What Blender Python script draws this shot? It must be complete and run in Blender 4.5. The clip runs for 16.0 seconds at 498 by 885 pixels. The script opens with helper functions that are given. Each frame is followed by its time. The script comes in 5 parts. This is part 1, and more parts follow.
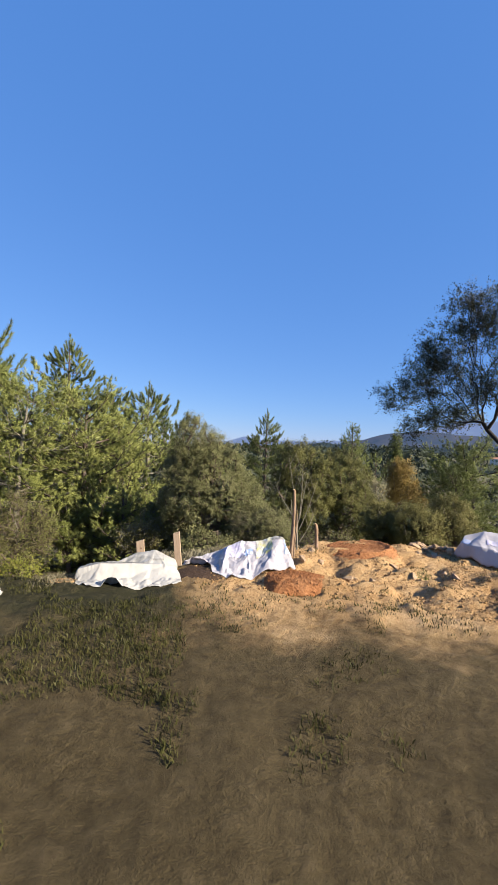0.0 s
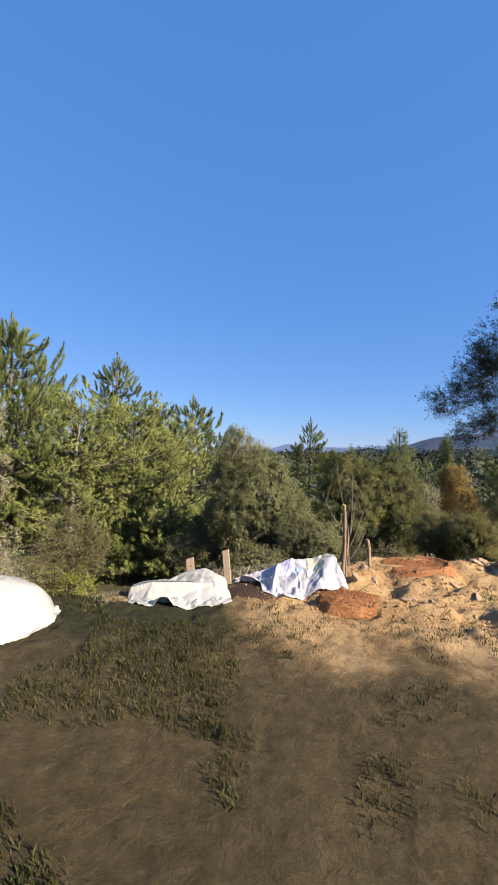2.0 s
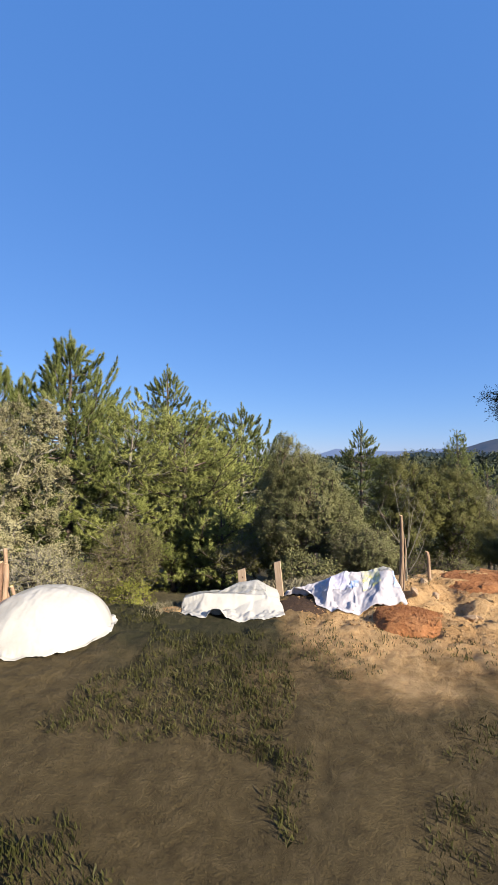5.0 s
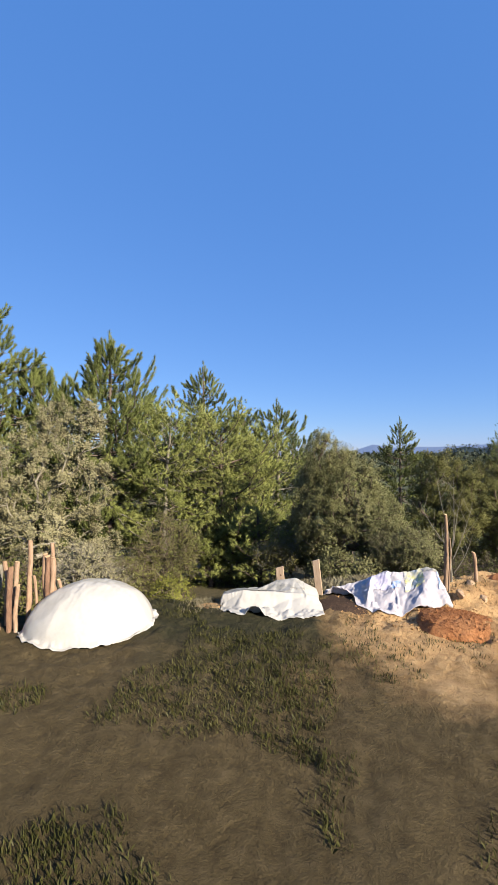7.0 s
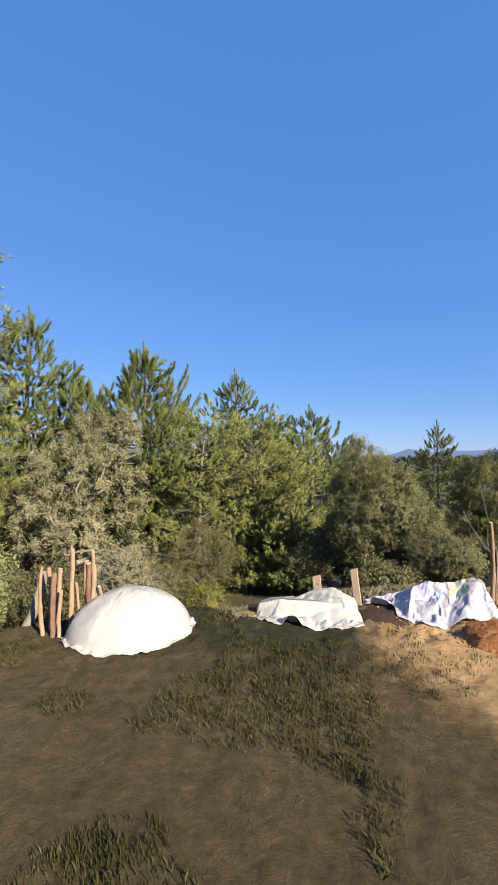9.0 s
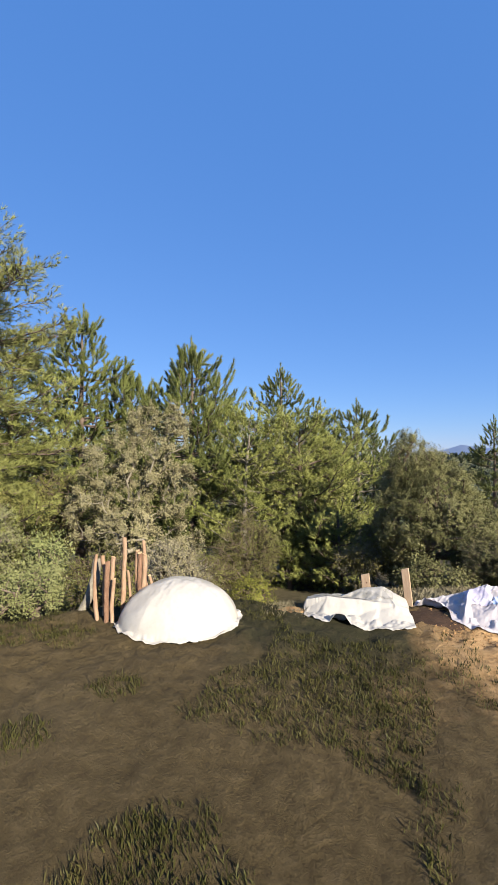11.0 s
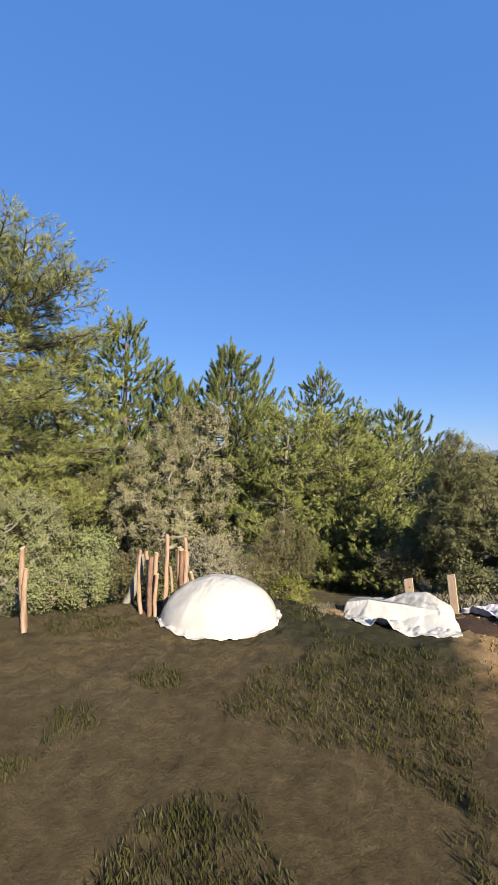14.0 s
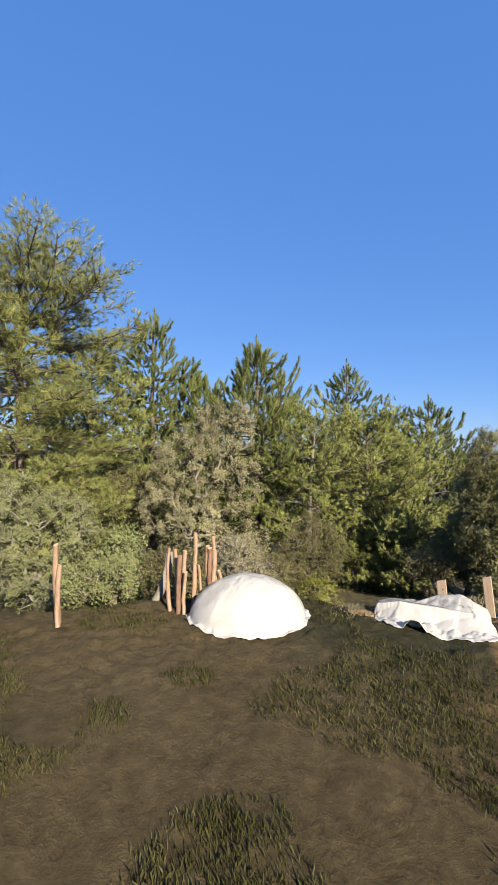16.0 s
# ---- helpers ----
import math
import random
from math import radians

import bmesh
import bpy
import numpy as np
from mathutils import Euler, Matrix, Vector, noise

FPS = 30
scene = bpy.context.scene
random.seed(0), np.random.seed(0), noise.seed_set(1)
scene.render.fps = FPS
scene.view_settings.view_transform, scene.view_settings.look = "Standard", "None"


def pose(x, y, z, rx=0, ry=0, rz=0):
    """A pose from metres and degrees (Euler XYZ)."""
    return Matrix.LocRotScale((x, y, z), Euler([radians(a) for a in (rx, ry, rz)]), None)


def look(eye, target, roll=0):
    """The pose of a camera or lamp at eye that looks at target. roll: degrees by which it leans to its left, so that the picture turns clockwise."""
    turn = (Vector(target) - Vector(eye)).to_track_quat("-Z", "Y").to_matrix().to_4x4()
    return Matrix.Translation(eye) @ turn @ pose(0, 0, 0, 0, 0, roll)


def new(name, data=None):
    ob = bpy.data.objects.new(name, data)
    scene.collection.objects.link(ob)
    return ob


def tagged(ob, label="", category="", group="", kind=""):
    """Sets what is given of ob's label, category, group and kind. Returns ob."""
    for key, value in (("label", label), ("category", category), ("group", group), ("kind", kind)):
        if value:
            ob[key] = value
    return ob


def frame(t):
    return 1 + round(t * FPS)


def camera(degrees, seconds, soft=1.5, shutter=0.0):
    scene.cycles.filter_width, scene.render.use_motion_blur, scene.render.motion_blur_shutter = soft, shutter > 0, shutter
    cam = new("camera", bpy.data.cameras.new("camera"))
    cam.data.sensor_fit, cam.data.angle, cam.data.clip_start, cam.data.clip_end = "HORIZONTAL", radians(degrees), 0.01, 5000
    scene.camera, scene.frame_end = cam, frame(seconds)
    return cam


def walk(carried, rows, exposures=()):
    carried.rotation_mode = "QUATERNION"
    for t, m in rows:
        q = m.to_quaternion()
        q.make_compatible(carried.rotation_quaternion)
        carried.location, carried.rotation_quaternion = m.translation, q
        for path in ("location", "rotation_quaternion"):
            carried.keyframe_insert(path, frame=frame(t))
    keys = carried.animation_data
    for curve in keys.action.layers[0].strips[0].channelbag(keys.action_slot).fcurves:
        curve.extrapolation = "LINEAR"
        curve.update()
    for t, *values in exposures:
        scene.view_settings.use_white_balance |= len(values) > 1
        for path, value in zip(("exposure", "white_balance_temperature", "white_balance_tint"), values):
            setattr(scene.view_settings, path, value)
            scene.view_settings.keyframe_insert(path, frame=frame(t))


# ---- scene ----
# The camera turns slowly on the spot, held at eye height, and sways a few centimetres.
cam = camera(61.52, 16.0, soft=1.2)
PATH = [  # seconds, place, turn to the left, tilt up, roll
    (0, 0.000, -0.000, 1.600, 0.00, 0.33, 1.92),
    (0.5, -0.011, 0.004, 1.613, 0.93, 0.31, 1.62),
    (1, -0.021, 0.021, 1.648, 2.44, 0.28, 1.32),
    (1.5, -0.047, 0.056, 1.666, 4.31, 0.74, 0.97),
    (2, -0.060, 0.063, 1.703, 5.84, 1.29, 0.55),
    (2.5, -0.058, 0.076, 1.725, 7.00, 1.54, 0.21),
    (3, -0.073, 0.088, 1.737, 8.16, 1.61, 0.02),
    (3.5, -0.069, 0.100, 1.747, 9.23, 1.71, -0.13),
    (4, -0.072, 0.106, 1.745, 10.26, 1.93, -0.21),
    (6.5, -0.110, 0.135, 1.769, 15.97, 1.83, -0.55),
    (7, -0.122, 0.137, 1.765, 17.20, 1.63, -0.56),
    (7.5, -0.129, 0.130, 1.765, 18.41, 1.54, -0.64),
    (8, -0.135, 0.128, 1.772, 19.48, 1.79, -0.77),
    (8.5, -0.141, 0.132, 1.775, 20.47, 2.31, -1.04),
    (9, -0.158, 0.140, 1.782, 21.53, 2.53, -1.16),
    (9.5, -0.158, 0.140, 1.782, 22.98, 2.39, -1.13),
    (10, -0.182, 0.152, 1.781, 24.71, 2.15, -0.81),
    (12.5, -0.228, 0.152, 1.788, 30.30, 1.84, -0.25),
    (13, -0.240, 0.141, 1.780, 30.98, 1.92, -0.06),
    (13.5, -0.235, 0.126, 1.789, 31.82, 1.82, 0.07),
    (14, -0.236, 0.122, 1.792, 32.72, 1.72, 0.17),
    (14.5, -0.240, 0.117, 1.792, 33.69, 1.63, 0.16),
    (15, -0.239, 0.118, 1.791, 34.63, 1.57, 0.13),
    (15.5, -0.255, 0.119, 1.788, 35.49, 1.58, 0.07),
    (16, -0.270, 0.124, 1.789, 36.15, 1.57, 0.02),
]
walk(cam, [(t, look((x, y, z), (x - math.sin(radians(a)) * math.cos(radians(b)), y + math.cos(radians(a)) * math.cos(radians(b)), z + math.sin(radians(b))), r))
           for t, x, y, z, a, b, r in PATH])

# ---- light: a clear winter afternoon, the sun low, to the right and a little behind ----
SUN_EL, SUN_ROT = 26.0, 117.0
world = bpy.data.worlds.new("sky")
scene.world = world
world.use_nodes = True
wn = world.node_tree
bg = wn.nodes["Background"]
sky = wn.nodes.new("ShaderNodeTexSky")
sky.sky_type = "NISHITA"
sky.sun_disc = False
sky.sun_elevation, sky.sun_rotation = radians(SUN_EL), radians(SUN_ROT)
sky.altitude, sky.air_density, sky.dust_density, sky.ozone_density = 300, 1.0, 0.0, 3.0
rich = wn.nodes.new("ShaderNodeHueSaturation")
rich.inputs["Saturation"].default_value = 1.0
wn.links.new(sky.outputs[0], rich.inputs["Color"])
even = wn.nodes.new("ShaderNodeMix")
even.data_type = "RGBA"
even.inputs[0].default_value, even.inputs[7].default_value = 0.75, (0.3, 1.04, 3.05, 1)
wn.links.new(rich.outputs[0], even.inputs[6])
wn.links.new(even.outputs[2], bg.inputs[0])
bg.inputs[1].default_value = 0.083
sun = new("sun", bpy.data.lights.new("sun", "SUN"))
sun.data.energy, sun.data.angle, sun.data.color = 5.0, radians(0.55), (1.0, 0.9, 0.73)
sd = Vector((math.sin(radians(SUN_ROT)) * math.cos(radians(SUN_EL)), math.cos(radians(SUN_ROT)) * math.cos(radians(SUN_EL)), math.sin(radians(SUN_EL))))
sun.matrix_world = look(sd * 50, (0, 0, 0))
scene.view_settings.exposure = 1.55

# ---- materials ----


def material(name):
    m = bpy.data.materials.new(name)
    m.use_nodes = True
    t = m.node_tree
    return m, t, t.nodes["Principled BSDF"], t.nodes["Material Output"]


def noise_node(t, scale, detail=4.0, rough=0.6, coord="Object", along=1.0):
    c = t.nodes.new("ShaderNodeTexCoord")
    way = c.outputs[coord]
    if along != 1.0:
        mp = t.nodes.new("ShaderNodeMapping")
        mp.inputs["Scale"].default_value = (1, 1, 1 / along)
        t.links.new(way, mp.inputs["Vector"])
        way = mp.outputs[0]
    n = t.nodes.new("ShaderNodeTexNoise")
    n.inputs["Scale"].default_value, n.inputs["Detail"].default_value, n.inputs["Roughness"].default_value = scale, detail, rough
    t.links.new(way, n.inputs["Vector"])
    return n.outputs["Fac"]


def ramp(t, fac, stops):
    r = t.nodes.new("ShaderNodeValToRGB")
    e = r.color_ramp.elements
    while len(e) < len(stops):
        e.new(0.5)
    for k, (p, c) in zip(e, stops):
        k.position, k.color = p, (*c, 1)
    t.links.new(fac, r.inputs[0])
    return r.outputs[0]


def blend(t, fac, a, b, mode="MIX"):
    m = t.nodes.new("ShaderNodeMix")
    m.data_type, m.blend_type = "RGBA", mode
    for sock, v in ((m.inputs[0], fac), (m.inputs[6], a), (m.inputs[7], b)):
        if isinstance(v, bpy.types.NodeSocket):
            t.links.new(v, sock)
        else:
            sock.default_value = v if not isinstance(v, tuple) else (*v, 1)
    return m.outputs[2]


def bump(t, bsdf, height, strength=0.5, distance=0.02):
    b = t.nodes.new("ShaderNodeBump")
    b.inputs["Strength"].default_value, b.inputs["Distance"].default_value = strength, distance
    t.links.new(height, b.inputs["Height"])
    t.links.new(b.outputs[0], bsdf.inputs["Normal"])


def leafy(name, dark, mid, light, clump=1.3, rough=0.55, through_light=0.07, spec=0.12, soft=1.0):
    """Foliage: colour varies leaf by leaf and clump by clump, and some light passes through."""
    m, t, b, out = material(name)
    g = t.nodes.new("ShaderNodeNewGeometry")
    leaf = ramp(t, g.outputs["Random Per Island"], [(0.0, tuple(c * 0.8 for c in mid)), (0.5, mid), (1.0, tuple(c * 1.22 for c in mid))])
    clumps = ramp(t, noise_node(t, clump, 3.0), [(0.3, dark), (0.5, mid), (0.72, light)])
    col = blend(t, 0.62, leaf, clumps)
    t.links.new(col, b.inputs["Base Color"])
    b.inputs["Roughness"].default_value = rough
    b.inputs["Specular IOR Level"].default_value = spec
    tr = t.nodes.new("ShaderNodeBsdfTranslucent")
    if soft:
        # the shading normal leans from the single leaf towards the way its clump faces
        at = t.nodes.new("ShaderNodeAttribute")
        at.attribute_name = "soft"
        vt = t.nodes.new("ShaderNodeVectorTransform")
        vt.vector_type, vt.convert_from, vt.convert_to = "NORMAL", "OBJECT", "WORLD"
        t.links.new(at.outputs["Vector"], vt.inputs[0])
        sc = t.nodes.new("ShaderNodeVectorMath")
        sc.operation = "SCALE"
        sc.inputs["Scale"].default_value = soft
        t.links.new(vt.outputs[0], sc.inputs[0])
        ad = t.nodes.new("ShaderNodeVectorMath")
        t.links.new(sc.outputs[0], ad.inputs[0])
        t.links.new(g.outputs["Normal"], ad.inputs[1])
        nm = t.nodes.new("ShaderNodeVectorMath")
        nm.operation = "NORMALIZE"
        t.links.new(ad.outputs[0], nm.inputs[0])
        t.links.new(nm.outputs[0], b.inputs["Normal"])
        t.links.new(nm.outputs[0], tr.inputs["Normal"])
    t.links.new(blend(t, 0.4, col, tuple(min(1.0, c * 1.6) for c in light)), tr.inputs["Color"])
    mx = t.nodes.new("ShaderNodeMixShader")
    mx.inputs[0].default_value = through_light
    t.links.new(b.outputs[0], mx.inputs[1])
    t.links.new(tr.outputs[0], mx.inputs[2])
    t.links.new(mx.outputs[0], out.inputs["Surface"])
    return m


def rough_surface(name, stops, scale, fine, rough=0.9, depth=0.02, strength=0.6, spec=0.2, along=1.0):
    """along: how many times longer than wide the markings run up the thing."""
    m, t, b, out = material(name)
    n1, n2 = noise_node(t, scale, 5.0, along=along), noise_node(t, fine, 6.0, 0.7, along=along)
    col = blend(t, 0.45, ramp(t, n1, stops), ramp(t, n2, stops))
    t.links.new(col, b.inputs["Base Color"])
    b.inputs["Roughness"].default_value = rough
    b.inputs["Specular IOR Level"].default_value = spec
    bump(t, b, n2, strength, depth)
    return m


# first three: dark clump tone deepened to stand in for shadow among the needles
PINE = leafy("pine_needles", (0.019, 0.025, 0.006), (0.084, 0.098, 0.027), (0.171, 0.178, 0.056), 1.1, soft=0.8)
PINE_LIGHT = leafy("pine_needles_young", (0.046, 0.056, 0.016), (0.195, 0.210, 0.057), (0.344, 0.343, 0.122), 0.9, soft=1.7)
PINE_OLD = leafy("pine_needles_old", (0.040, 0.048, 0.015), (0.170, 0.180, 0.053), (0.302, 0.293, 0.113), 0.9, soft=1.7)
PINE_FAR = leafy("pine_needles_far", (0.060, 0.073, 0.022), (0.140, 0.157, 0.043), (0.239, 0.251, 0.078), 0.7, soft=1.1)
OAK = leafy("holm_oak_leaves", (0.062, 0.060, 0.028), (0.128, 0.125, 0.051), (0.234, 0.216, 0.108), 1.5, 0.55, 0.08, 0.14, soft=0.8)
OAK_GREEN = leafy("oak_leaves_green", (0.046, 0.049, 0.014), (0.101, 0.098, 0.029), (0.176, 0.157, 0.059), 1.4, soft=0.8)
OAK_DARK = leafy("oak_leaves_dark", (0.031, 0.031, 0.008), (0.069, 0.064, 0.016), (0.152, 0.122, 0.033), 1.6, 0.5, 0.06, 0.3, soft=1.1)
LICHEN = leafy("pale_oak_leaves", (0.103, 0.089, 0.043), (0.188, 0.170, 0.091), (0.272, 0.249, 0.155), 1.8, soft=0.8)
GREY_BUSH = leafy("grey_green_leaves", (0.069, 0.064, 0.020), (0.140, 0.124, 0.040), (0.224, 0.198, 0.069), 1.4, soft=0.8)
GREY_LIGHT = leafy("light_grey_green_leaves", (0.072, 0.077, 0.029), (0.147, 0.153, 0.063), (0.242, 0.243, 0.120), 1.4, soft=0.8)
BRIGHT = leafy("bright_green_leaves", (0.076, 0.090, 0.031), (0.144, 0.159, 0.062), (0.236, 0.238, 0.114), 1.8, soft=1.1)
YELLOW = leafy("yellow_green_leaves", (0.066, 0.073, 0.013), (0.132, 0.132, 0.023), (0.198, 0.185, 0.040), 1.6, soft=1.1)
BROWNISH = leafy("brownish_twiggy_leaves", (0.049, 0.046, 0.014), (0.092, 0.092, 0.025), (0.155, 0.146, 0.044), 1.5, soft=0.8)
ORANGE = leafy("dry_orange_leaves", (0.101, 0.068, 0.017), (0.201, 0.136, 0.037), (0.301, 0.211, 0.071), 0.8, soft=1.1)
FAR_GREEN = leafy("far_wood_leaves", (0.021, 0.028, 0.017), (0.041, 0.049, 0.030), (0.064, 0.070, 0.046), 0.04, soft=0)
GRASS = leafy("grass_blades", (0.021, 0.022, 0.006), (0.042, 0.041, 0.012), (0.077, 0.066, 0.025), 1.2, soft=0)
WEED = leafy("weed_leaves", (0.05, 0.075, 0.02), (0.09, 0.13, 0.035), (0.15, 0.2, 0.06), 1.2, soft=0)
DRY_GRASS = leafy("dry_grass_blades", (0.097, 0.080, 0.052), (0.152, 0.130, 0.085), (0.206, 0.194, 0.133), 1.2, soft=0)

BARK = rough_surface("pine_bark", [(0.3, (0.050, 0.036, 0.027)), (0.55, (0.115, 0.086, 0.068)), (0.75, (0.194, 0.158, 0.130))], 3.0, 26.0)
BARK_PALE = rough_surface("pale_lichen_bark", [(0.3, (0.094, 0.079, 0.061)), (0.55, (0.187, 0.166, 0.130)), (0.75, (0.288, 0.266, 0.216))], 3.0, 30.0)
BARK_DARK = rough_surface("dark_oak_bark", [(0.3, (0.018, 0.014, 0.012)), (0.55, (0.040, 0.032, 0.026)), (0.75, (0.072, 0.061, 0.050))], 3.0, 26.0)
SOIL = rough_surface("ochre_soil", [(0.28, (0.158, 0.084, 0.035)), (0.46, (0.261, 0.150, 0.067)), (0.6, (0.333, 0.213, 0.106)), (0.76, (0.396, 0.285, 0.166))], 0.9, 14.0, 0.95, 0.035, 0.8)
SOIL_RED = rough_surface("red_clay_soil", [(0.3, (0.152, 0.057, 0.020)), (0.5, (0.251, 0.101, 0.038)), (0.72, (0.364, 0.184, 0.084))], 2.2, 26.0, 0.95, 0.03, 0.9)
# soil coloured dark to paint the shade in the hollows by the sheets
SHADE_SOIL = rough_surface("shade_dark_soil", [(0.3, (0.02, 0.012, 0.008)), (0.55, (0.045, 0.026, 0.016)), (0.75, (0.08, 0.048, 0.03))], 3.0, 24.0, 0.95, 0.03, 0.8)
STONE = rough_surface("pale_field_stone", [(0.3, (0.209, 0.126, 0.068)), (0.5, (0.312, 0.209, 0.126)), (0.75, (0.417, 0.336, 0.247))], 4.0, 30.0, 0.9, 0.01)
LOG = rough_surface("peeled_log_wood", [(0.3, (0.105, 0.055, 0.031)), (0.48, (0.234, 0.151, 0.096)), (0.7, (0.347, 0.258, 0.194))], 9.0, 55.0, 0.75, 0.008, 0.9, along=5.0)
PLANK = rough_surface("raw_plank_wood", [(0.3, (0.225, 0.149, 0.090)), (0.5, (0.324, 0.234, 0.162)), (0.75, (0.387, 0.302, 0.225))], 8.0, 60.0, 0.75, 0.004, along=7.0)
GREY_WOOD = rough_surface("weathered_post_wood", [(0.3, (0.08, 0.05, 0.03)), (0.5, (0.2, 0.133, 0.087)), (0.72, (0.33, 0.245, 0.175))], 10.0, 50.0, 0.85, 0.01, 0.9, along=6.0)
BROWN_LOG = rough_surface("brown_barked_log", [(0.3, (0.050, 0.026, 0.016)), (0.48, (0.140, 0.078, 0.050)), (0.7, (0.250, 0.152, 0.099))], 12.0, 42.0, 0.85, 0.016, 1.0, along=3.0)
CUT_WOOD = rough_surface("cut_end_wood", [(0.3, (0.306, 0.202, 0.104)), (0.6, (0.398, 0.287, 0.165))], 9.0, 60.0, 0.8, 0.003)


def sheeting(name, tint):
    """Woven white plastic sheet, faintly soiled, with a little light passing through."""
    m, t, b, out = material(name)
    n1, n2 = noise_node(t, 2.2, 4.0), noise_node(t, 26.0, 5.0)
    col = blend(t, 0.35, ramp(t, n1, [(0.3, tuple(c * 0.84 for c in tint)), (0.6, tint)]), ramp(t, n2, [(0.25, (tint[0] * 0.8, tint[1] * 0.77, tint[2] * 0.72)), (0.55, tint)]))
    t.links.new(col, b.inputs["Base Color"])
    b.inputs["Roughness"].default_value = 0.32
    bump(t, b, n2, 0.25, 0.006)
    tr = t.nodes.new("ShaderNodeBsdfTranslucent")
    tr.inputs["Color"].default_value = (0.75, 0.73, 0.7, 1)
    mx = t.nodes.new("ShaderNodeMixShader")
    mx.inputs[0].default_value = 0.15
    t.links.new(b.outputs[0], mx.inputs[1])
    t.links.new(tr.outputs[0], mx.inputs[2])
    t.links.new(mx.outputs[0], out.inputs["Surface"])
    return m


SHEET = sheeting("white_sheeting", (0.40, 0.378, 0.345))
SHEET_COOL = sheeting("cool_white_sheeting", (0.42, 0.39, 0.41))


def plain(name, col, rough=0.5):
    m, t, b, out = material(name)
    t.links.new(ramp(t, noise_node(t, 12.0), [(0.3, tuple(c * 0.8 for c in col)), (0.7, col)]), b.inputs["Base Color"])
    b.inputs["Roughness"].default_value = rough
    return m


def faded_print(name, ink, base):
    """Print on plastic, worn away in patches."""
    m, t, b, out = material(name)
    t.links.new(ramp(t, noise_node(t, 9.0, 3.0), [(0.3, base), (0.6, ink)]), b.inputs["Base Color"])
    b.inputs["Roughness"].default_value = 0.42
    return m


BLUE_INK = faded_print("pale_blue_print", (0.16, 0.27, 0.5), (0.56, 0.53, 0.56))
YELLOW_INK = faded_print("pale_yellow_print", (0.5, 0.46, 0.16), (0.56, 0.53, 0.56))
# mauve serves as faint print and as painted shade on a fold
MAUVE_INK_SHADE = faded_print("pale_mauve_print_shade", (0.34, 0.31, 0.42), (0.56, 0.53, 0.56))
GREY_PATCH = faded_print("grey_sheet", (0.2, 0.19, 0.165), (0.36, 0.34, 0.31))
PLASTER = plain("pale_plaster", (0.62, 0.6, 0.57), 0.9)
ROOF_TILE = plain("roof_tile", (0.34, 0.17, 0.11), 0.9)
WINDOW_DARK = plain("window_glass", (0.06, 0.08, 0.1), 0.2)


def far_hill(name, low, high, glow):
    """Distant hills; the haze of kilometres of air is put in as bluish emission."""
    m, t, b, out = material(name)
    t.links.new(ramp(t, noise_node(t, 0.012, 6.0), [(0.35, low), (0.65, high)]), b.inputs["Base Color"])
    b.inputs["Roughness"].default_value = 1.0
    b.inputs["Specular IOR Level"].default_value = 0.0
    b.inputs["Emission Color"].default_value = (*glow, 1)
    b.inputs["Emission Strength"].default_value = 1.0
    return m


# ---- shape helpers ----
EYE = 1.6
LATTICE = np.random.default_rng(3).random((256, 256))


def value_noise(x, y):
    x, y = np.asarray(x, float), np.asarray(y, float)
    i, j = np.floor(x).astype(int), np.floor(y).astype(int)
    u, v = x - i, y - j
    u, v = u * u * (3 - 2 * u), v * v * (3 - 2 * v)
    g = lambda a, b: LATTICE[a % 256, b % 256]
    return (g(i, j) * (1 - u) + g(i + 1, j) * u) * (1 - v) + (g(i, j + 1) * (1 - u) + g(i + 1, j + 1) * u) * v - 0.5


def fbm(x, y, n=4):
    return sum(value_noise(x * 2.03 ** k + 17 * k, y * 2.03 ** k + 5 * k) / 1.9 ** k for k in range(n))


def terrace_edge(az):
    """How far the levelled terrace reaches in each direction (degrees, to the left of +y)."""
    return np.interp(az, [-180, -60, -32, -20, -10, 0, 10, 22, 40, 70, 180], [9, 9, 8.2, 7.5, 6.9, 6.3, 5.75, 5.35, 5.4, 5.6, 9])


def height(x, y):
    x, y = np.asarray(x, float), np.asarray(y, float)
    d, az = np.hypot(x, y), np.degrees(np.arctan2(-x, y))
    behind = np.clip((np.abs(az + 0) - 95) / 40, 0, 1)
    s = d - terrace_edge(az) + 0.35 * fbm(x * 0.9, y * 0.9, 2)
    fall = np.interp(s, [0, 0.7, 2, 6, 14, 60, 150, 300, 500, 900, 1600, 5000], [0, -0.3, -0.8, -1.75, -3.6, -12.5, -17, -15, -9, -7, -12, -30])
    fall = fall * (1 - 0.9 * behind)
    far = np.clip((d - 60) / 300, 0, 1)
    rough = fbm(x * 0.012, y * 0.012, 3) * 14 * far + fbm(x * 0.35, y * 0.35, 3) * 0.35 * np.clip((d - 7) / 6, 0, 1)
    near = np.clip((9 - d) / 2, 0, 1) * (0.04 * fbm(x * 1.1, y * 1.1, 3) + (0.03 + 0.06 * np.clip((d - 3.5) / 1.5, 0, 1)) * (0.45 * fbm(x * 3.4, y * 3.4, 2) + 0.62 * fbm(x * 9, y * 9, 3)))
    ledge = fbm(x * 1.3 + 31, y * 1.9 + 7, 3)
    near = near + np.clip((7.6 - d) / 0.6, 0, 1) * np.clip((d - 4.2) / 0.8, 0, 1) * np.clip((4 - az) / 8, 0, 1) * np.clip((az + 60) / 12, 0, 1) * (0.028 * np.tanh(20 * (ledge - 0.12)) + 0.024 * np.tanh(22 * (ledge + 0.16)) + 0.018 * np.tanh(24 * (ledge + 0.02)) - 0.01)
    return fall + rough + near + 0.012 * np.clip((9 - d) / 2, 0, 1)


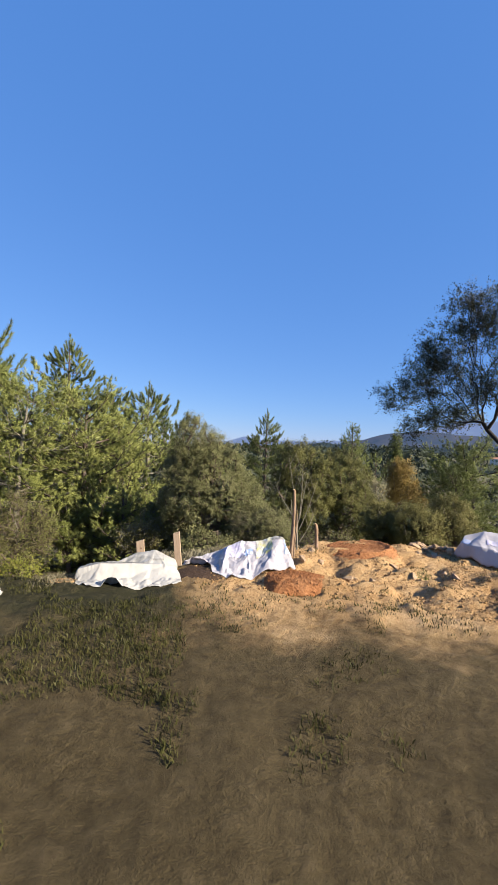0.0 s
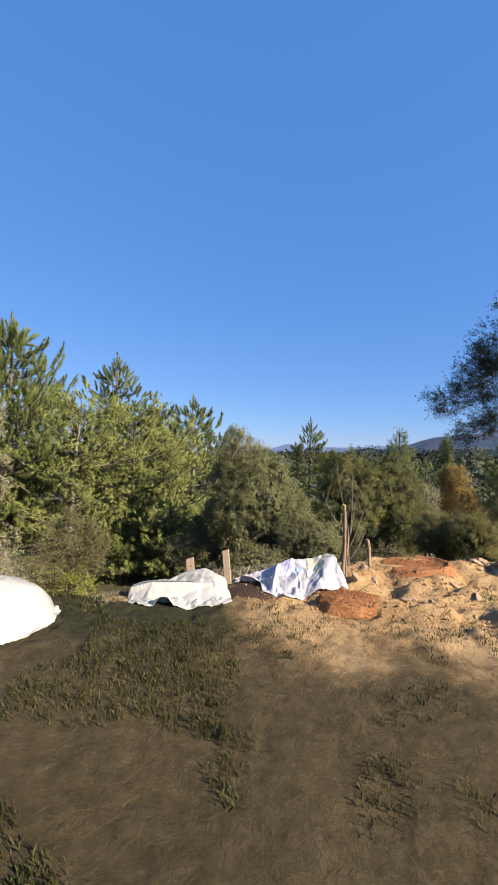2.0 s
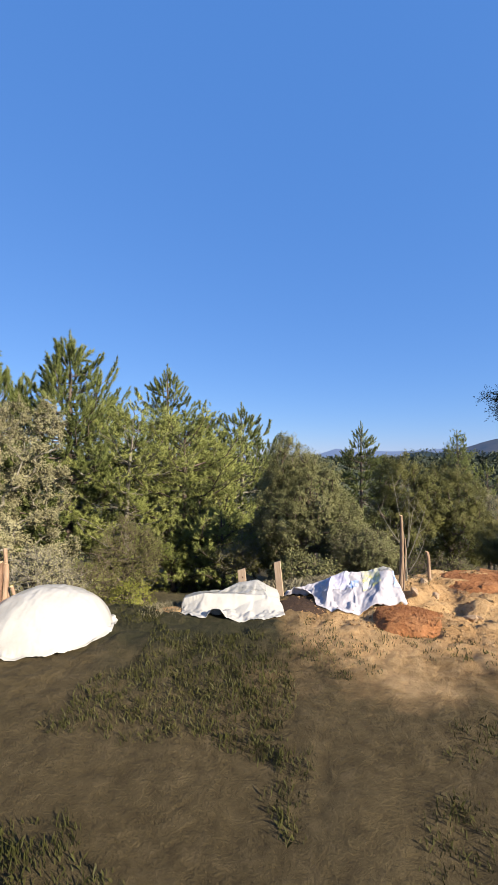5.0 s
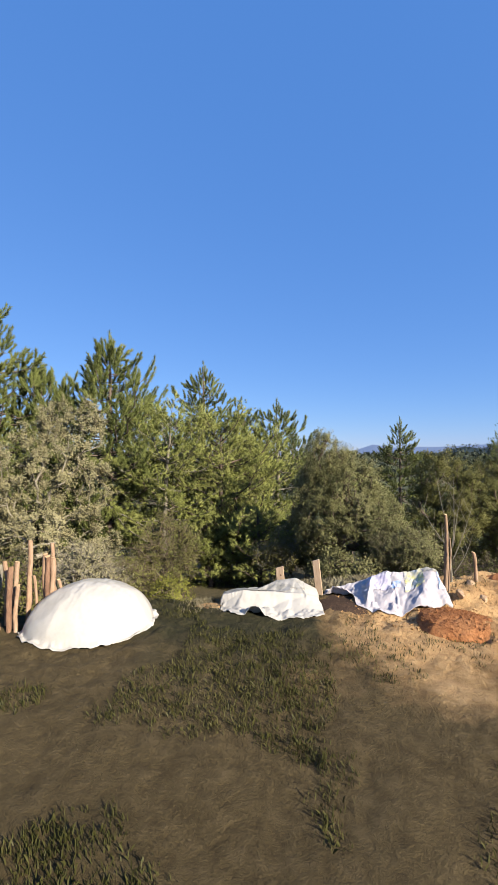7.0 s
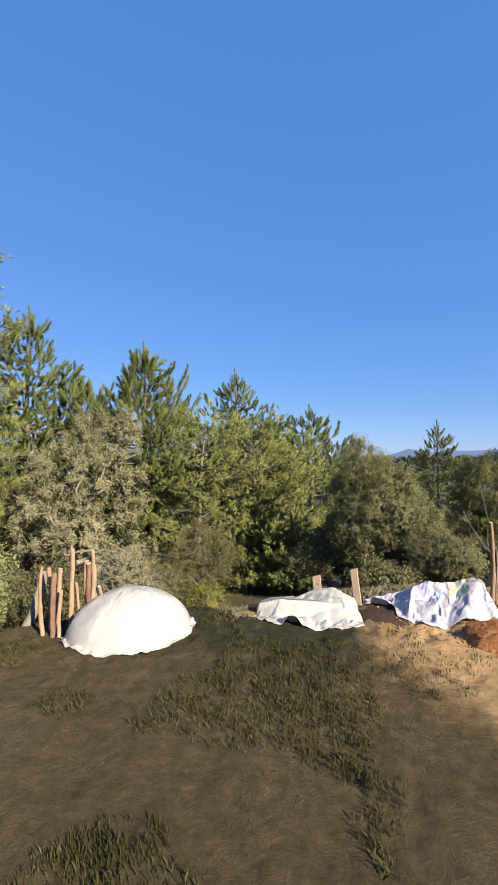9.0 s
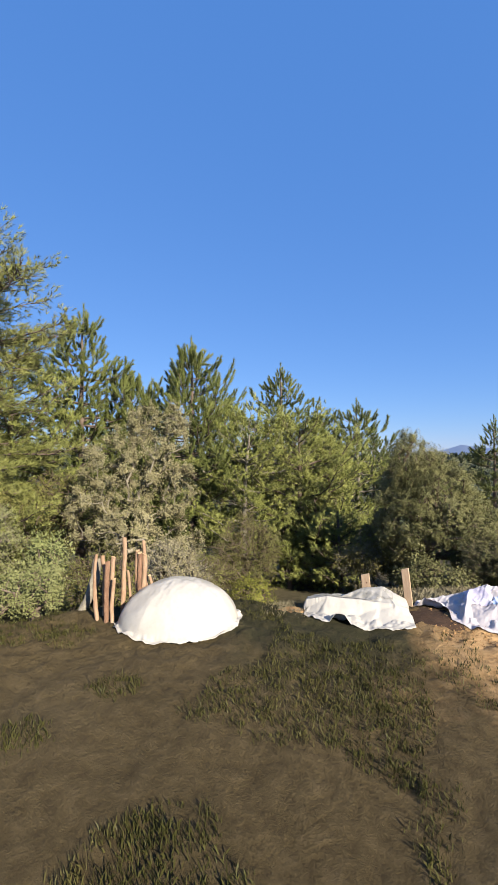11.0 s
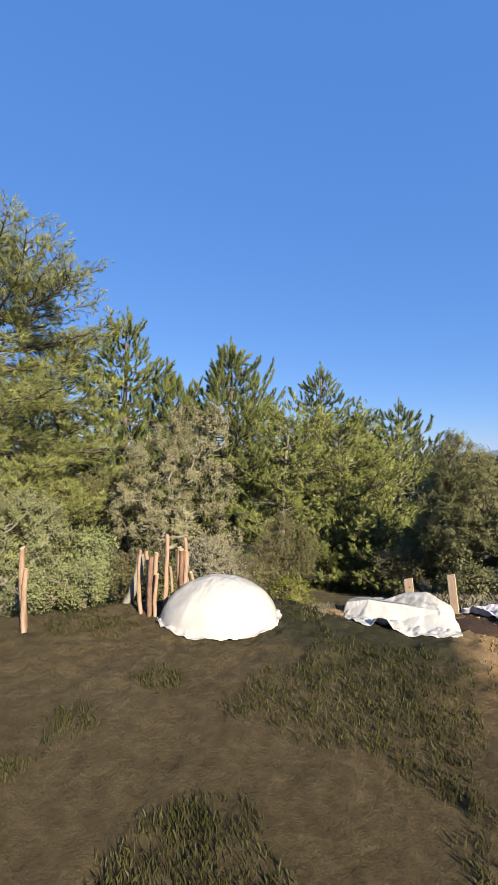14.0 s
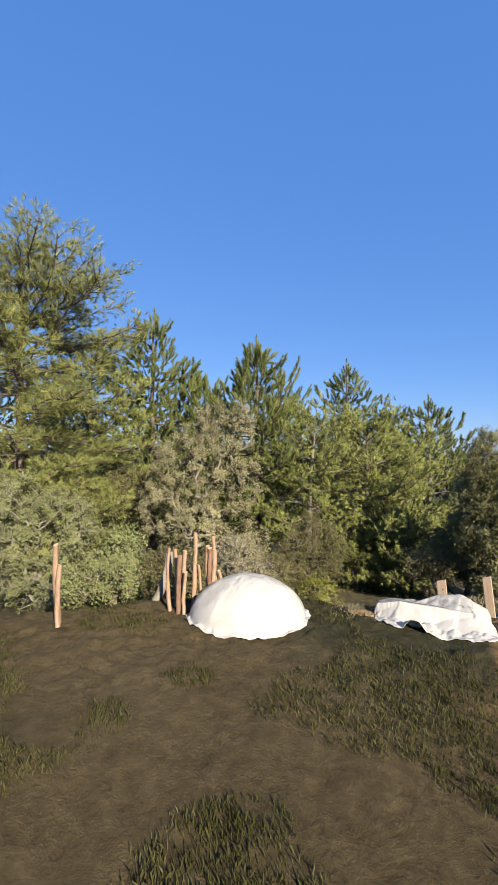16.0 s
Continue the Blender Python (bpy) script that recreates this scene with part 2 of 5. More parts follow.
def spot(az, d, up=0.0):
    """A place on the ground, az degrees to the left of +y and d metres off."""
    x, y = -math.sin(radians(az)) * d, math.cos(radians(az)) * d
    return x, y, float(height(x, y)) + up


def raw_mesh(name, verts, faces, mat, smooth=False):
    """A mesh from an array of corners and an array of faces that all have the same number of corners."""
    me = bpy.data.meshes.new(name)
    verts, faces = np.asarray(verts, np.float32), np.asarray(faces, np.int32)
    k = faces.shape[1]
    me.vertices.add(len(verts))
    me.vertices.foreach_set("co", verts.ravel())
    me.loops.add(faces.size)
    me.loops.foreach_set("vertex_index", faces.ravel())
    me.polygons.add(len(faces))
    me.polygons.foreach_set("loop_start", np.arange(len(faces), dtype=np.int32) * k)
    if smooth:
        me.polygons.foreach_set("use_smooth", np.ones(len(faces), bool))
    me.update(calc_edges=True)
    me.materials.append(mat)
    return me


def part_mesh(name, verts, faces, mat, parent, label="", smooth=False):
    ob = new(name, raw_mesh(name, verts, faces, mat, smooth))
    ob.parent = parent
    if label:
        tagged(ob, label)
    return ob


def part(name, bm, mat, parent, label="", smooth=False):
    me = bpy.data.meshes.new(name)
    if smooth:
        for f in bm.faces:
            f.smooth = True
    bm.to_mesh(me)
    bm.free()
    me.materials.append(mat)
    ob = new(name, me)
    ob.parent = parent
    if label:
        tagged(ob, label)
    return ob


def unit(v):
    return v / np.maximum(np.linalg.norm(v, axis=-1, keepdims=True), 1e-9)


def side_of(v):
    ref = np.where(np.abs(v[..., 2:3]) > 0.9, np.array([1.0, 0, 0]), np.array([0, 0, 1.0]))
    return unit(np.cross(v, ref))


def tubes(p0, p1, r0, r1, n=5):
    """Tapered tubes, one a segment."""
    p0, p1, r0, r1 = (np.asarray(a, float) for a in (p0, p1, r0, r1))
    a = unit(p1 - p0)
    u = side_of(a)
    v = np.cross(a, u)
    ang = np.arange(n) * 2 * np.pi / n
    ring = np.cos(ang)[None, :, None] * u[:, None] + np.sin(ang)[None, :, None] * v[:, None]
    lo, hi = p0[:, None] + ring * r0[:, None, None], p1[:, None] + ring * r1[:, None, None]
    verts = np.concatenate([lo, hi], 1).reshape(-1, 3)
    k = np.arange(n)
    f = np.stack([k, (k + 1) % n, (k + 1) % n + n, k + n], 1)
    faces = (np.arange(len(p0))[:, None, None] * 2 * n + f[None]).reshape(-1, 4)
    return verts, faces


def polyline_tubes(lines, n=5):
    """lines: (points, radii) each."""
    a, b, c, d = [], [], [], []
    for pts, rad in lines:
        a.append(pts[:-1]), b.append(pts[1:]), c.append(rad[:-1]), d.append(rad[1:])
    return tubes(np.concatenate(a), np.concatenate(b), np.concatenate(c), np.concatenate(d), n)


def needle_tufts(r, pos, way, length, count, needle, width, spread):
    """Needles that stand off each shoot like a bottle brush."""
    n = len(pos)
    pos, way, length = np.repeat(pos, count, 0), np.repeat(unit(way), count, 0), np.repeat(length, count)
    m = n * count
    s = r.random(m)
    base = pos + way * (length * s)[:, None]
    u = side_of(way)
    v = np.cross(way, u)
    th, a = r.random(m) * 2 * np.pi, r.uniform(*spread, m) * (1.05 - 0.45 * s ** 6)
    out = np.cos(th)[:, None] * u + np.sin(th)[:, None] * v
    nd = way * np.cos(a)[:, None] + out * np.sin(a)[:, None]
    ln = needle * r.uniform(0.7, 1.15, m)
    w = unit(np.cross(nd, r.normal(size=(m, 3)))) * (width / 2)
    verts = np.stack([base - w, base + w, base + nd * ln[:, None]], 1).reshape(-1, 3)
    return verts, np.arange(m * 3).reshape(-1, 3), np.repeat(unit(out + way * 0.5), 3, 0)


def soft_normals(ob, normals):
    """Stores, for every corner of a leaf, the way its clump faces."""
    at = ob.data.attributes.new("soft", "FLOAT_VECTOR", "POINT")
    at.data.foreach_set("vector", np.ascontiguousarray(normals, dtype=np.float32).ravel())


def leaf_blades(r, pos, way, length, width, facing):
    """Leaves: small ones as triangles, large ones as lozenges."""
    m = len(pos)
    way = unit(way)
    w = unit(np.cross(way, unit(facing) + r.normal(0, 0.45, (m, 3)))) * (width * r.uniform(0.7, 1.2, m) / 2)[:, None]
    ln = (length * r.uniform(0.65, 1.2, m))[:, None]
    if length < 0.065:
        verts = np.stack([pos - w, pos + w, pos + way * ln], 1).reshape(-1, 3)
        return verts, np.arange(m * 3).reshape(-1, 3)
    verts = np.stack([pos, pos + way * ln * 0.5 - w, pos + way * ln, pos + way * ln * 0.5 + w], 1).reshape(-1, 3)
    return verts, np.arange(m * 4).reshape(-1, 4)


def thing(name, az, d, label, category, group="", up=0.0, turn=None):
    ob = new(name)
    x, y, z = spot(az, d, up)
    ob.matrix_basis = pose(x, y, z, 0, 0, az if turn is None else turn)
    return tagged(ob, label, category, group)


def pine(az, d, top, reach, label, mat=PINE, bark=BARK, crown_from=0.15, full=0.55, lift=(12, 58), shoots=1.0, shoot_len=0.46, needle=0.115,
         width=0.019, count=105, seed=1, whorl=0.42, lean=0.0, girth=1.0, upward=0.55, group="pines on the slope", name="pine_tree", bare=0.34, curl=40, spacing=0.22, spread=(0.5, 1.05), arms=(4, 7), tufts=0, loose=0.1, spray=1.0, taper=0.8):
    """A pine: top is the height of its tip, reach the length of its longest boughs, lift the rise of the lowest and highest boughs in degrees."""
    r = np.random.default_rng(seed)
    tree = thing(name, az, d, label, "tree", group, -0.15)
    H = top - spot(az, d)[2] + 0.15
    hs = np.linspace(0, H, 14)
    wob = np.cumsum(r.normal(0, 0.02, (14, 2)), 0) * (hs / H)[:, None]
    trunk = np.column_stack([wob[:, 0] + lean * (hs / H) ** 1.5 * H, wob[:, 1], hs])
    r0 = (0.035 + 0.0125 * H) * girth
    tr = r0 * (1 - hs / H) ** 0.8 + 0.012
    tr[0] *= 1.25
    v, f = polyline_tubes([(trunk, tr)], 9)
    part_mesh("trunk", v, f, bark, tree, smooth=True)
    boughs, pos, way, ln = [], [trunk[-1] - [0, 0, 0.15]], [np.array([0, 0, 1.0])], [shoot_len * 1.2]
    h = crown_from * H
    if taper > 0.9:
        for q in range(9):
            z, a = H - 0.18 - 0.07 * q, q * 2.4 + r.random()
            side = np.array([math.cos(a), math.sin(a), 0]) * (0.05 + 0.035 * q)
            pos.append(trunk[-1] * [1, 1, 0] + side + [0, 0, z]), way.append(side * 2 + [0, 0, 0.8]), ln.append(shoot_len * 0.8)
    while h < H * 0.985 - (0.4 if taper > 0.9 else 0.0):
        u = min(1.0, (H - h) / (H * (1 - crown_from)))
        L0 = reach * min(1.0, (u / full) ** taper) * (1.0 if u < 0.8 else 1 - 1.6 * (u - 0.8)) + 0.16
        nb = r.integers(*arms) if L0 > 0.6 else 3
        phi0 = r.random() * 6.28
        for k in range(nb):
            phi = phi0 + k * 6.283 / nb + r.normal(0, 0.25)
            L = max(0.06, L0 * r.uniform(0.62, 1.15) - 0.6 * shoot_len)
            e = radians(lift[0] + (lift[1] - lift[0]) * (1 - u) ** 1.2 + r.normal(0, 6))
            s = np.linspace(0, 1, 6)
            bend = np.minimum(e + radians(curl) * (s - 0.25), radians(82))
            dr = np.stack([np.cos(phi) * np.cos(bend), np.sin(phi) * np.cos(bend), np.sin(bend)], 1)
            start = np.array([np.interp(h, hs, trunk[:, 0]), np.interp(h, hs, trunk[:, 1]), h + r.normal(0, 0.06)])
            pts = start + np.vstack([[0, 0, 0], np.cumsum(dr[1:] * (L / 5), 0)]) + np.vstack([np.zeros(3), r.normal(0, 0.02 * L, (5, 3))])
            rb = min(0.008 + 0.008 * L, r0 * 0.5)
            lines = []
            boughs.append(lines)
            lines.append((pts, rb * (1 - 0.8 * s) + 0.002))
            pos.append(pts[-1] - dr[-1] * 0.1), way.append(dr[-1] + [0, 0, upward]), ln.append(shoot_len * r.uniform(0.9, 1.3))
            n2 = max(2, int(L * shoots / spacing))
            for q in range(n2):
                b0 = 0.12 if u < 0.35 else bare
                sq = b0 + (1 - b0) * (q + r.random()) / n2
                p = np.array([np.interp(sq, s, pts[:, c]) for c in range(3)])
                base = dr[min(5, int(sq * 5.99))]
                lat = np.cross(base, [0, 0, 1.0]) * (1 if q % 2 else -1)
                tw = unit(base * r.uniform(0.5, 1.0) + lat * r.uniform(0.5, 1.1) + np.array([0, 0, r.uniform(-0.25, 0.5)]))
                tl = spray * r.uniform(0.12, 0.5) * (0.35 + 0.65 * min(1.0, L / 1.2)) * (1.15 - 0.5 * sq)
                tip = p + tw * tl
                lines.append((np.array([p, tip]), np.array([rb * 0.35, 0.003])))
                pos.append(tip), way.append(tw + [0, 0, upward * r.uniform(0.5, 1.5)]), ln.append(shoot_len * r.uniform(0.7, 1.1))
                for _ in range(tufts if u > 0.15 or loose > 0.05 else 0):
                    pos.append(tip - tw * r.uniform(0, 0.4) * tl + r.normal(0, loose, 3)), way.append(tw + r.normal(0, 0.55, 3) + [0, 0, upward]), ln.append(shoot_len * r.uniform(0.6, 0.95))
                if tl > 0.2:
                    mid = p + tw * tl * r.uniform(0.35, 0.7)
                    pos.append(mid), way.append(tw + r.normal(0, 0.5, 3) + [0, 0, upward]), ln.append(shoot_len * r.uniform(0.5, 0.9))
        h += whorl * r.uniform(0.75, 1.25) * (0.72 + 0.28 * min(1, u * 2.5))
    if d < 16:
        for lines in boughs:
            v, f = polyline_tubes(lines, 4)
            part_mesh("bough", v, f, bark, tree, smooth=True)
    else:
        v, f = polyline_tubes([q for lines in boughs for q in lines], 3)
        tagged(part_mesh("branchwork", v, f, bark, tree, smooth=True), kind="stuff")
    v, f, nn = needle_tufts(r, np.array(pos), np.array(way), np.array(ln), count, needle, width, spread)
    away = v - np.array([0, 0, 1.0]) * v[:, 2:] * 0.92
    crown = tagged(part_mesh("crown", v, f, mat, tree), kind="stuff")
    soft_normals(crown, unit(nn + unit(away) * 0.2 + [0, 0, 0.15]))
    return tree


def leafy_tree(name, az, d, blobs, label, mat, bark=BARK, clusters=260, leaves=90, leaf=0.05, twigs=9, twig=0.25, stems=2, seed=1, shell=5.0, category="tree",
               group="", root=None, tip=0.004, twig_mesh=True, flat=1.0, radial=0.35):
    """A broad-leaved tree or bush. blobs: the lobes of the crown, (across, away, height above the eye's ground, half sizes in x, y, z), in the tree's own turned axes."""
    r = np.random.default_rng(seed)
    tree = thing(name, az, d, label, category, group, -0.1)
    zb = spot(az, d, -0.1)[2]
    B = np.array(blobs, float)
    B[:, 2] -= zb
    if root is not None:
        root = (root[0], root[1], root[2] - zb)
    vol = B[:, 3] * B[:, 4] * B[:, 5]
    pick = r.choice(len(B), clusters, p=vol ** 0.8 / (vol ** 0.8).sum())
    q = unit(r.normal(size=(clusters, 3))) * (r.random(clusters) ** (1 / shell))[:, None] * r.uniform(0.82, 1.12, clusters)[:, None]
    C = B[pick, :3] + q * B[pick, 3:]
    C[:, 2] = np.maximum(C[:, 2], 0.12 + 0.2 * r.random(clusters))
    mid = (B[:, :3] * vol[:, None]).sum(0) / vol.sum()
    # stems first, then every cluster grows from the nearest wood
    nodes, parent = [], []
    hub = mid * [0.5, 0.5, 0.45] if root is None else np.array(root, float)
    for k in range(stems):
        off = r.normal(0, 0.1 if stems > 1 else 0.0, 3) * [1, 1, 0]
        nodes.append(off), parent.append(-1)
        lean = off * 2.5 + (r.normal(0, 0.18, 3) * [1, 1, 0] if stems > 1 else 0)
        for s in (0.35, 0.7, 1.0):
            nodes.append(hub * s + lean * s + r.normal(0, 0.03, 3)), parent.append(len(nodes) - 2)
    order = np.argsort(np.linalg.norm(C - hub, axis=1))
    ends = []
    for i in order:
        N = np.array(nodes)
        dd = np.linalg.norm(N - C[i], axis=1) + radial * np.linalg.norm(N - hub, axis=1)
        low = N[:, 2] < 0.25 * hub[2]
        j = int(np.argmin(dd + low * 2.0))
        m = (N[j] + C[i]) / 2 + r.normal(0, 0.07, 3) * np.linalg.norm(N[j] - C[i])
        nodes.append(m), parent.append(j)
        nodes.append(C[i]), parent.append(len(nodes) - 2)
        ends.append(len(nodes) - 1)
    N, P = np.array(nodes), np.array(parent)
    load = np.zeros(len(N))
    load[ends] = 1
    for i in range(len(N) - 1, -1, -1):
        if P[i] >= 0:
            load[P[i]] += load[i]
    rad = tip * np.maximum(load, 0.6) ** 0.5 * 1.3
    kids = np.where(P >= 0)[0]
    best = {}
    for i in kids:
        if load[i] > load[best.get(P[i], i)] or P[i] not in best:
            best[P[i]] = i
    limb, fresh = np.full(len(N), -1), 0
    for i in range(len(N)):
        if P[i] < 0:
            limb[i], fresh = fresh, fresh + 1
        elif load[i] < clusters * 0.035:
            limb[i] = -1
        elif best[P[i]] == i:
            limb[i] = limb[P[i]]
        else:
            limb[i], fresh = fresh, fresh + 1
    for k in range(-1, fresh):
        sel = kids[limb[kids] == k]
        if len(sel):
            v, f = tubes(N[P[sel]], N[sel], np.minimum(rad[P[sel]], rad[sel] * 1.5), rad[sel], 4 if k < 0 else 8)
            ob = part_mesh("branchwork" if k < 0 else "trunk" if k < stems else "limb", v, f, bark, tree, smooth=True)
            if k < 0:
                tagged(ob, kind="stuff")
    T = clusters * twigs
    src = np.repeat(C, twigs, 0)
    outw = unit(src - mid)
    tw = unit(outw * 0.55 + r.normal(0, 0.75, (T, 3)) * [1, 1, flat] + [0, 0, 0.18])
    tl = twig * r.uniform(0.4, 1.2, T)
    if twig_mesh:
        v, f = tubes(src, src + tw * tl[:, None], np.full(T, tip * 0.8), np.full(T, tip * 0.4), 3)
        tagged(part_mesh("twig_work", v, f, bark, tree), kind="stuff")
    per = max(1, leaves // twigs)
    s = r.uniform(0.15, 1.05, T * per)
    tw2 = np.repeat(tw, per, 0)
    pos = np.repeat(src, per, 0) + tw2 * (np.repeat(tl, per) * s)[:, None] + r.normal(0, leaf * 0.6, (T * per, 3))
    v, f = leaf_blades(r, pos, tw2 * 0.6 + r.normal(0, 0.8, (T * per, 3)), leaf, leaf * 0.6, np.repeat(np.repeat(unit(C - (mid * 0.6 + mid * [0, 0, 0.1])), twigs, 0), per, 0) + [0, 0, 0.35])
    crown = tagged(part_mesh("crown", v, f, mat, tree), kind="stuff")
    core = B[pick, :3]
    nn = unit(np.repeat(unit((C - core) / B[pick, 3:]), twigs, 0) * 0.55 + tw * 0.8 + [0, 0, 0.2])
    soft_normals(crown, np.repeat(nn, per * f.shape[1], 0))
    return tree


# ---- ground: one sheet from underfoot to the horizon ----
rad_g = np.concatenate([[0.0], np.linspace(0.4, 3.5, 26), np.linspace(3.6, 8.6, 100), np.geomspace(8.75, 4600, 70)])
az_g = np.concatenate([np.linspace(-180, -48, 34)[:-1], np.linspace(-48, 75, 250), np.linspace(75, 180, 28)[1:-1]])
RR, AA = np.meshgrid(rad_g, np.radians(az_g), indexing="ij")
gx, gy = -np.sin(AA) * RR, np.cos(AA) * RR
gv = np.stack([gx, gy, height(gx, gy)], -1).reshape(-1, 3)
nr, na = len(rad_g), len(az_g)
ii, jj = np.meshgrid(np.arange(nr - 1), np.arange(na), indexing="ij")
gf = np.stack([ii * na + jj, (ii + 1) * na + jj, (ii + 1) * na + (jj + 1) % na, ii * na + (jj + 1) % na], -1).reshape(-1, 4)[:, ::-1]


def ground_material():
    """Ochre earth on the terrace, darker olive brown to the left and close by; leaf litter and grass on the slope;
    fields beyond.
    """
    m, t, b, out = material("ground_earth")
    n1, n2, n3 = noise_node(t, 0.8, 5.0), noise_node(t, 9.0, 8.0, 0.75), noise_node(t, 0.02, 4.0)
    soil = [(0.3, (0.085, 0.044, 0.02)), (0.42, (0.29, 0.168, 0.075)), (0.54, (0.42, 0.268, 0.13)), (0.72, (0.5, 0.35, 0.2))]
    earth = blend(t, 0.5, ramp(t, n1, soil), ramp(t, n2, soil))
    litter = ramp(t, n2, [(0.3, (0.036, 0.032, 0.014)), (0.5, (0.079, 0.065, 0.032)), (0.7, (0.144, 0.108, 0.061))])
    field = ramp(t, n3, [(0.35, (0.036, 0.043, 0.020)), (0.5, (0.061, 0.065, 0.032)), (0.65, (0.137, 0.115, 0.072))])
    c = t.nodes.new("ShaderNodeTexCoord")
    ln = t.nodes.new("ShaderNodeVectorMath")
    ln.operation = "LENGTH"
    t.links.new(c.outputs["Object"], ln.inputs[0])
    def band(a, z):
        mr = t.nodes.new("ShaderNodeMapRange")
        mr.inputs["From Min"].default_value, mr.inputs["From Max"].default_value = a, z
        t.links.new(ln.outputs["Value"], mr.inputs["Value"])
        return mr.outputs[0]
    sx = t.nodes.new("ShaderNodeSeparateXYZ")
    t.links.new(c.outputs["Object"], sx.inputs[0])
    edge = t.nodes.new("ShaderNodeMath")
    edge.operation = "MULTIPLY_ADD"
    edge.inputs[1].default_value = 2.2
    t.links.new(n1, edge.inputs[0])
    t.links.new(sx.outputs["X"], edge.inputs[2])
    turf = t.nodes.new("ShaderNodeMapRange")
    turf.inputs["From Min"].default_value, turf.inputs["From Max"].default_value = 1.1, 0.2
    t.links.new(edge.outputs[0], turf.inputs["Value"])
    # darker olive-brown tone for the ground to the left and close by
    dark_earth = ramp(t, n2, [(0.3, (0.015, 0.015, 0.007)), (0.5, (0.029, 0.027, 0.012)), (0.7, (0.058, 0.047, 0.024))])
    near = blend(t, turf.outputs[0], earth, dark_earth)
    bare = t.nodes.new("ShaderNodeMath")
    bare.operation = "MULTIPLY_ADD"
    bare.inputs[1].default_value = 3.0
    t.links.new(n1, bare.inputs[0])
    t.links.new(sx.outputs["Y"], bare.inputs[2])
    # mask by y with a noisy edge: the darker tone takes over within about four metres
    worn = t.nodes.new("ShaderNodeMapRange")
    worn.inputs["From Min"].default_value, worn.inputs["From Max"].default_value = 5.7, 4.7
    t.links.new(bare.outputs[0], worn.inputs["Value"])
    near = blend(t, worn.outputs[0], near, blend(t, 0.12, dark_earth, earth))
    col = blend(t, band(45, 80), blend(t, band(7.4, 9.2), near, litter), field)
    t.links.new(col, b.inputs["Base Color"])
    b.inputs["Roughness"].default_value = 0.95
    b.inputs["Specular IOR Level"].default_value = 0.15
    bump(t, b, n2, 1.0, 0.08)
    return m


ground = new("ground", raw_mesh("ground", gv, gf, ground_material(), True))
tagged(ground, "ochre earth terrace falling away to a wooded valley", "ground", kind="structure")


def ridge(name, label, dist, profile, mat, seed, rough):
    """A far range of hills: a curved slope whose crest follows the given rises (degrees left of +y, degrees above level)."""
    az = np.linspace(-80, 110, 300)
    el = np.interp(az, [p[0] for p in profile], [p[1] for p in profile]) + rough * (fbm(az * 0.35 + seed * 9, az * 0 + seed, 4))
    rows = []
    for k, s in enumerate((0.0, 0.35, 0.7, 1.0)):
        dd = dist * (0.8 + 0.2 * s)
        z = -60 + (EYE + dist * np.tan(np.radians(el)) + 60) * s ** 1.2
        rows.append(np.stack([-np.sin(np.radians(az)) * dd, np.cos(np.radians(az)) * dd, z], 1))
    v = np.concatenate(rows)
    n = len(az)
    k, j = np.meshgrid(np.arange(3), np.arange(n - 1), indexing="ij")
    f = np.stack([k * n + j, k * n + j + 1, (k + 1) * n + j + 1, (k + 1) * n + j], -1).reshape(-1, 4)
    return tagged(new(name, raw_mesh(name, v, f, mat, True)), label, "hills", kind="structure")


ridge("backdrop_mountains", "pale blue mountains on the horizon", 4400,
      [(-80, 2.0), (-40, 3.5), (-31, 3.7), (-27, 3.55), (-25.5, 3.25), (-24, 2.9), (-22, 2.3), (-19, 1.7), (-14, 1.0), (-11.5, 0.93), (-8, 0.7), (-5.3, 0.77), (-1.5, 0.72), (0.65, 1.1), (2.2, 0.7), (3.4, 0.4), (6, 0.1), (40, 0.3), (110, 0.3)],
      far_hill("mountain_haze_glow", (0.02, 0.022, 0.024), (0.03, 0.03, 0.03), (0.0602, 0.0877, 0.1634)), 2, 0.1)
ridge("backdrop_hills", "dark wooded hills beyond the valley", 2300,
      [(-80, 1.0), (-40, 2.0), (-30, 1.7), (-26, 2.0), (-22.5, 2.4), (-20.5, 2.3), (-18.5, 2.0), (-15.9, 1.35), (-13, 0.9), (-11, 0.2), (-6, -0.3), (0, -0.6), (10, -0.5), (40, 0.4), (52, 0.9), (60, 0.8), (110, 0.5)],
      far_hill("hill_haze_glow", (0.012, 0.016, 0.014), (0.036, 0.03, 0.022), (0.0172, 0.0275, 0.0559)), 5, 0.28)
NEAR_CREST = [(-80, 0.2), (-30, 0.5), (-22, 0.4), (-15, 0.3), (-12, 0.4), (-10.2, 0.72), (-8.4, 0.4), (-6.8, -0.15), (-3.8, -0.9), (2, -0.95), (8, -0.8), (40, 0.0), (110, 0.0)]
ridge("backdrop_spur", "dark green wooded spur across the valley", 900, NEAR_CREST, far_hill("spur_haze_glow", (0.012, 0.017, 0.011), (0.03, 0.032, 0.023), (0.0077, 0.0138, 0.0258)), 9, 0.0)
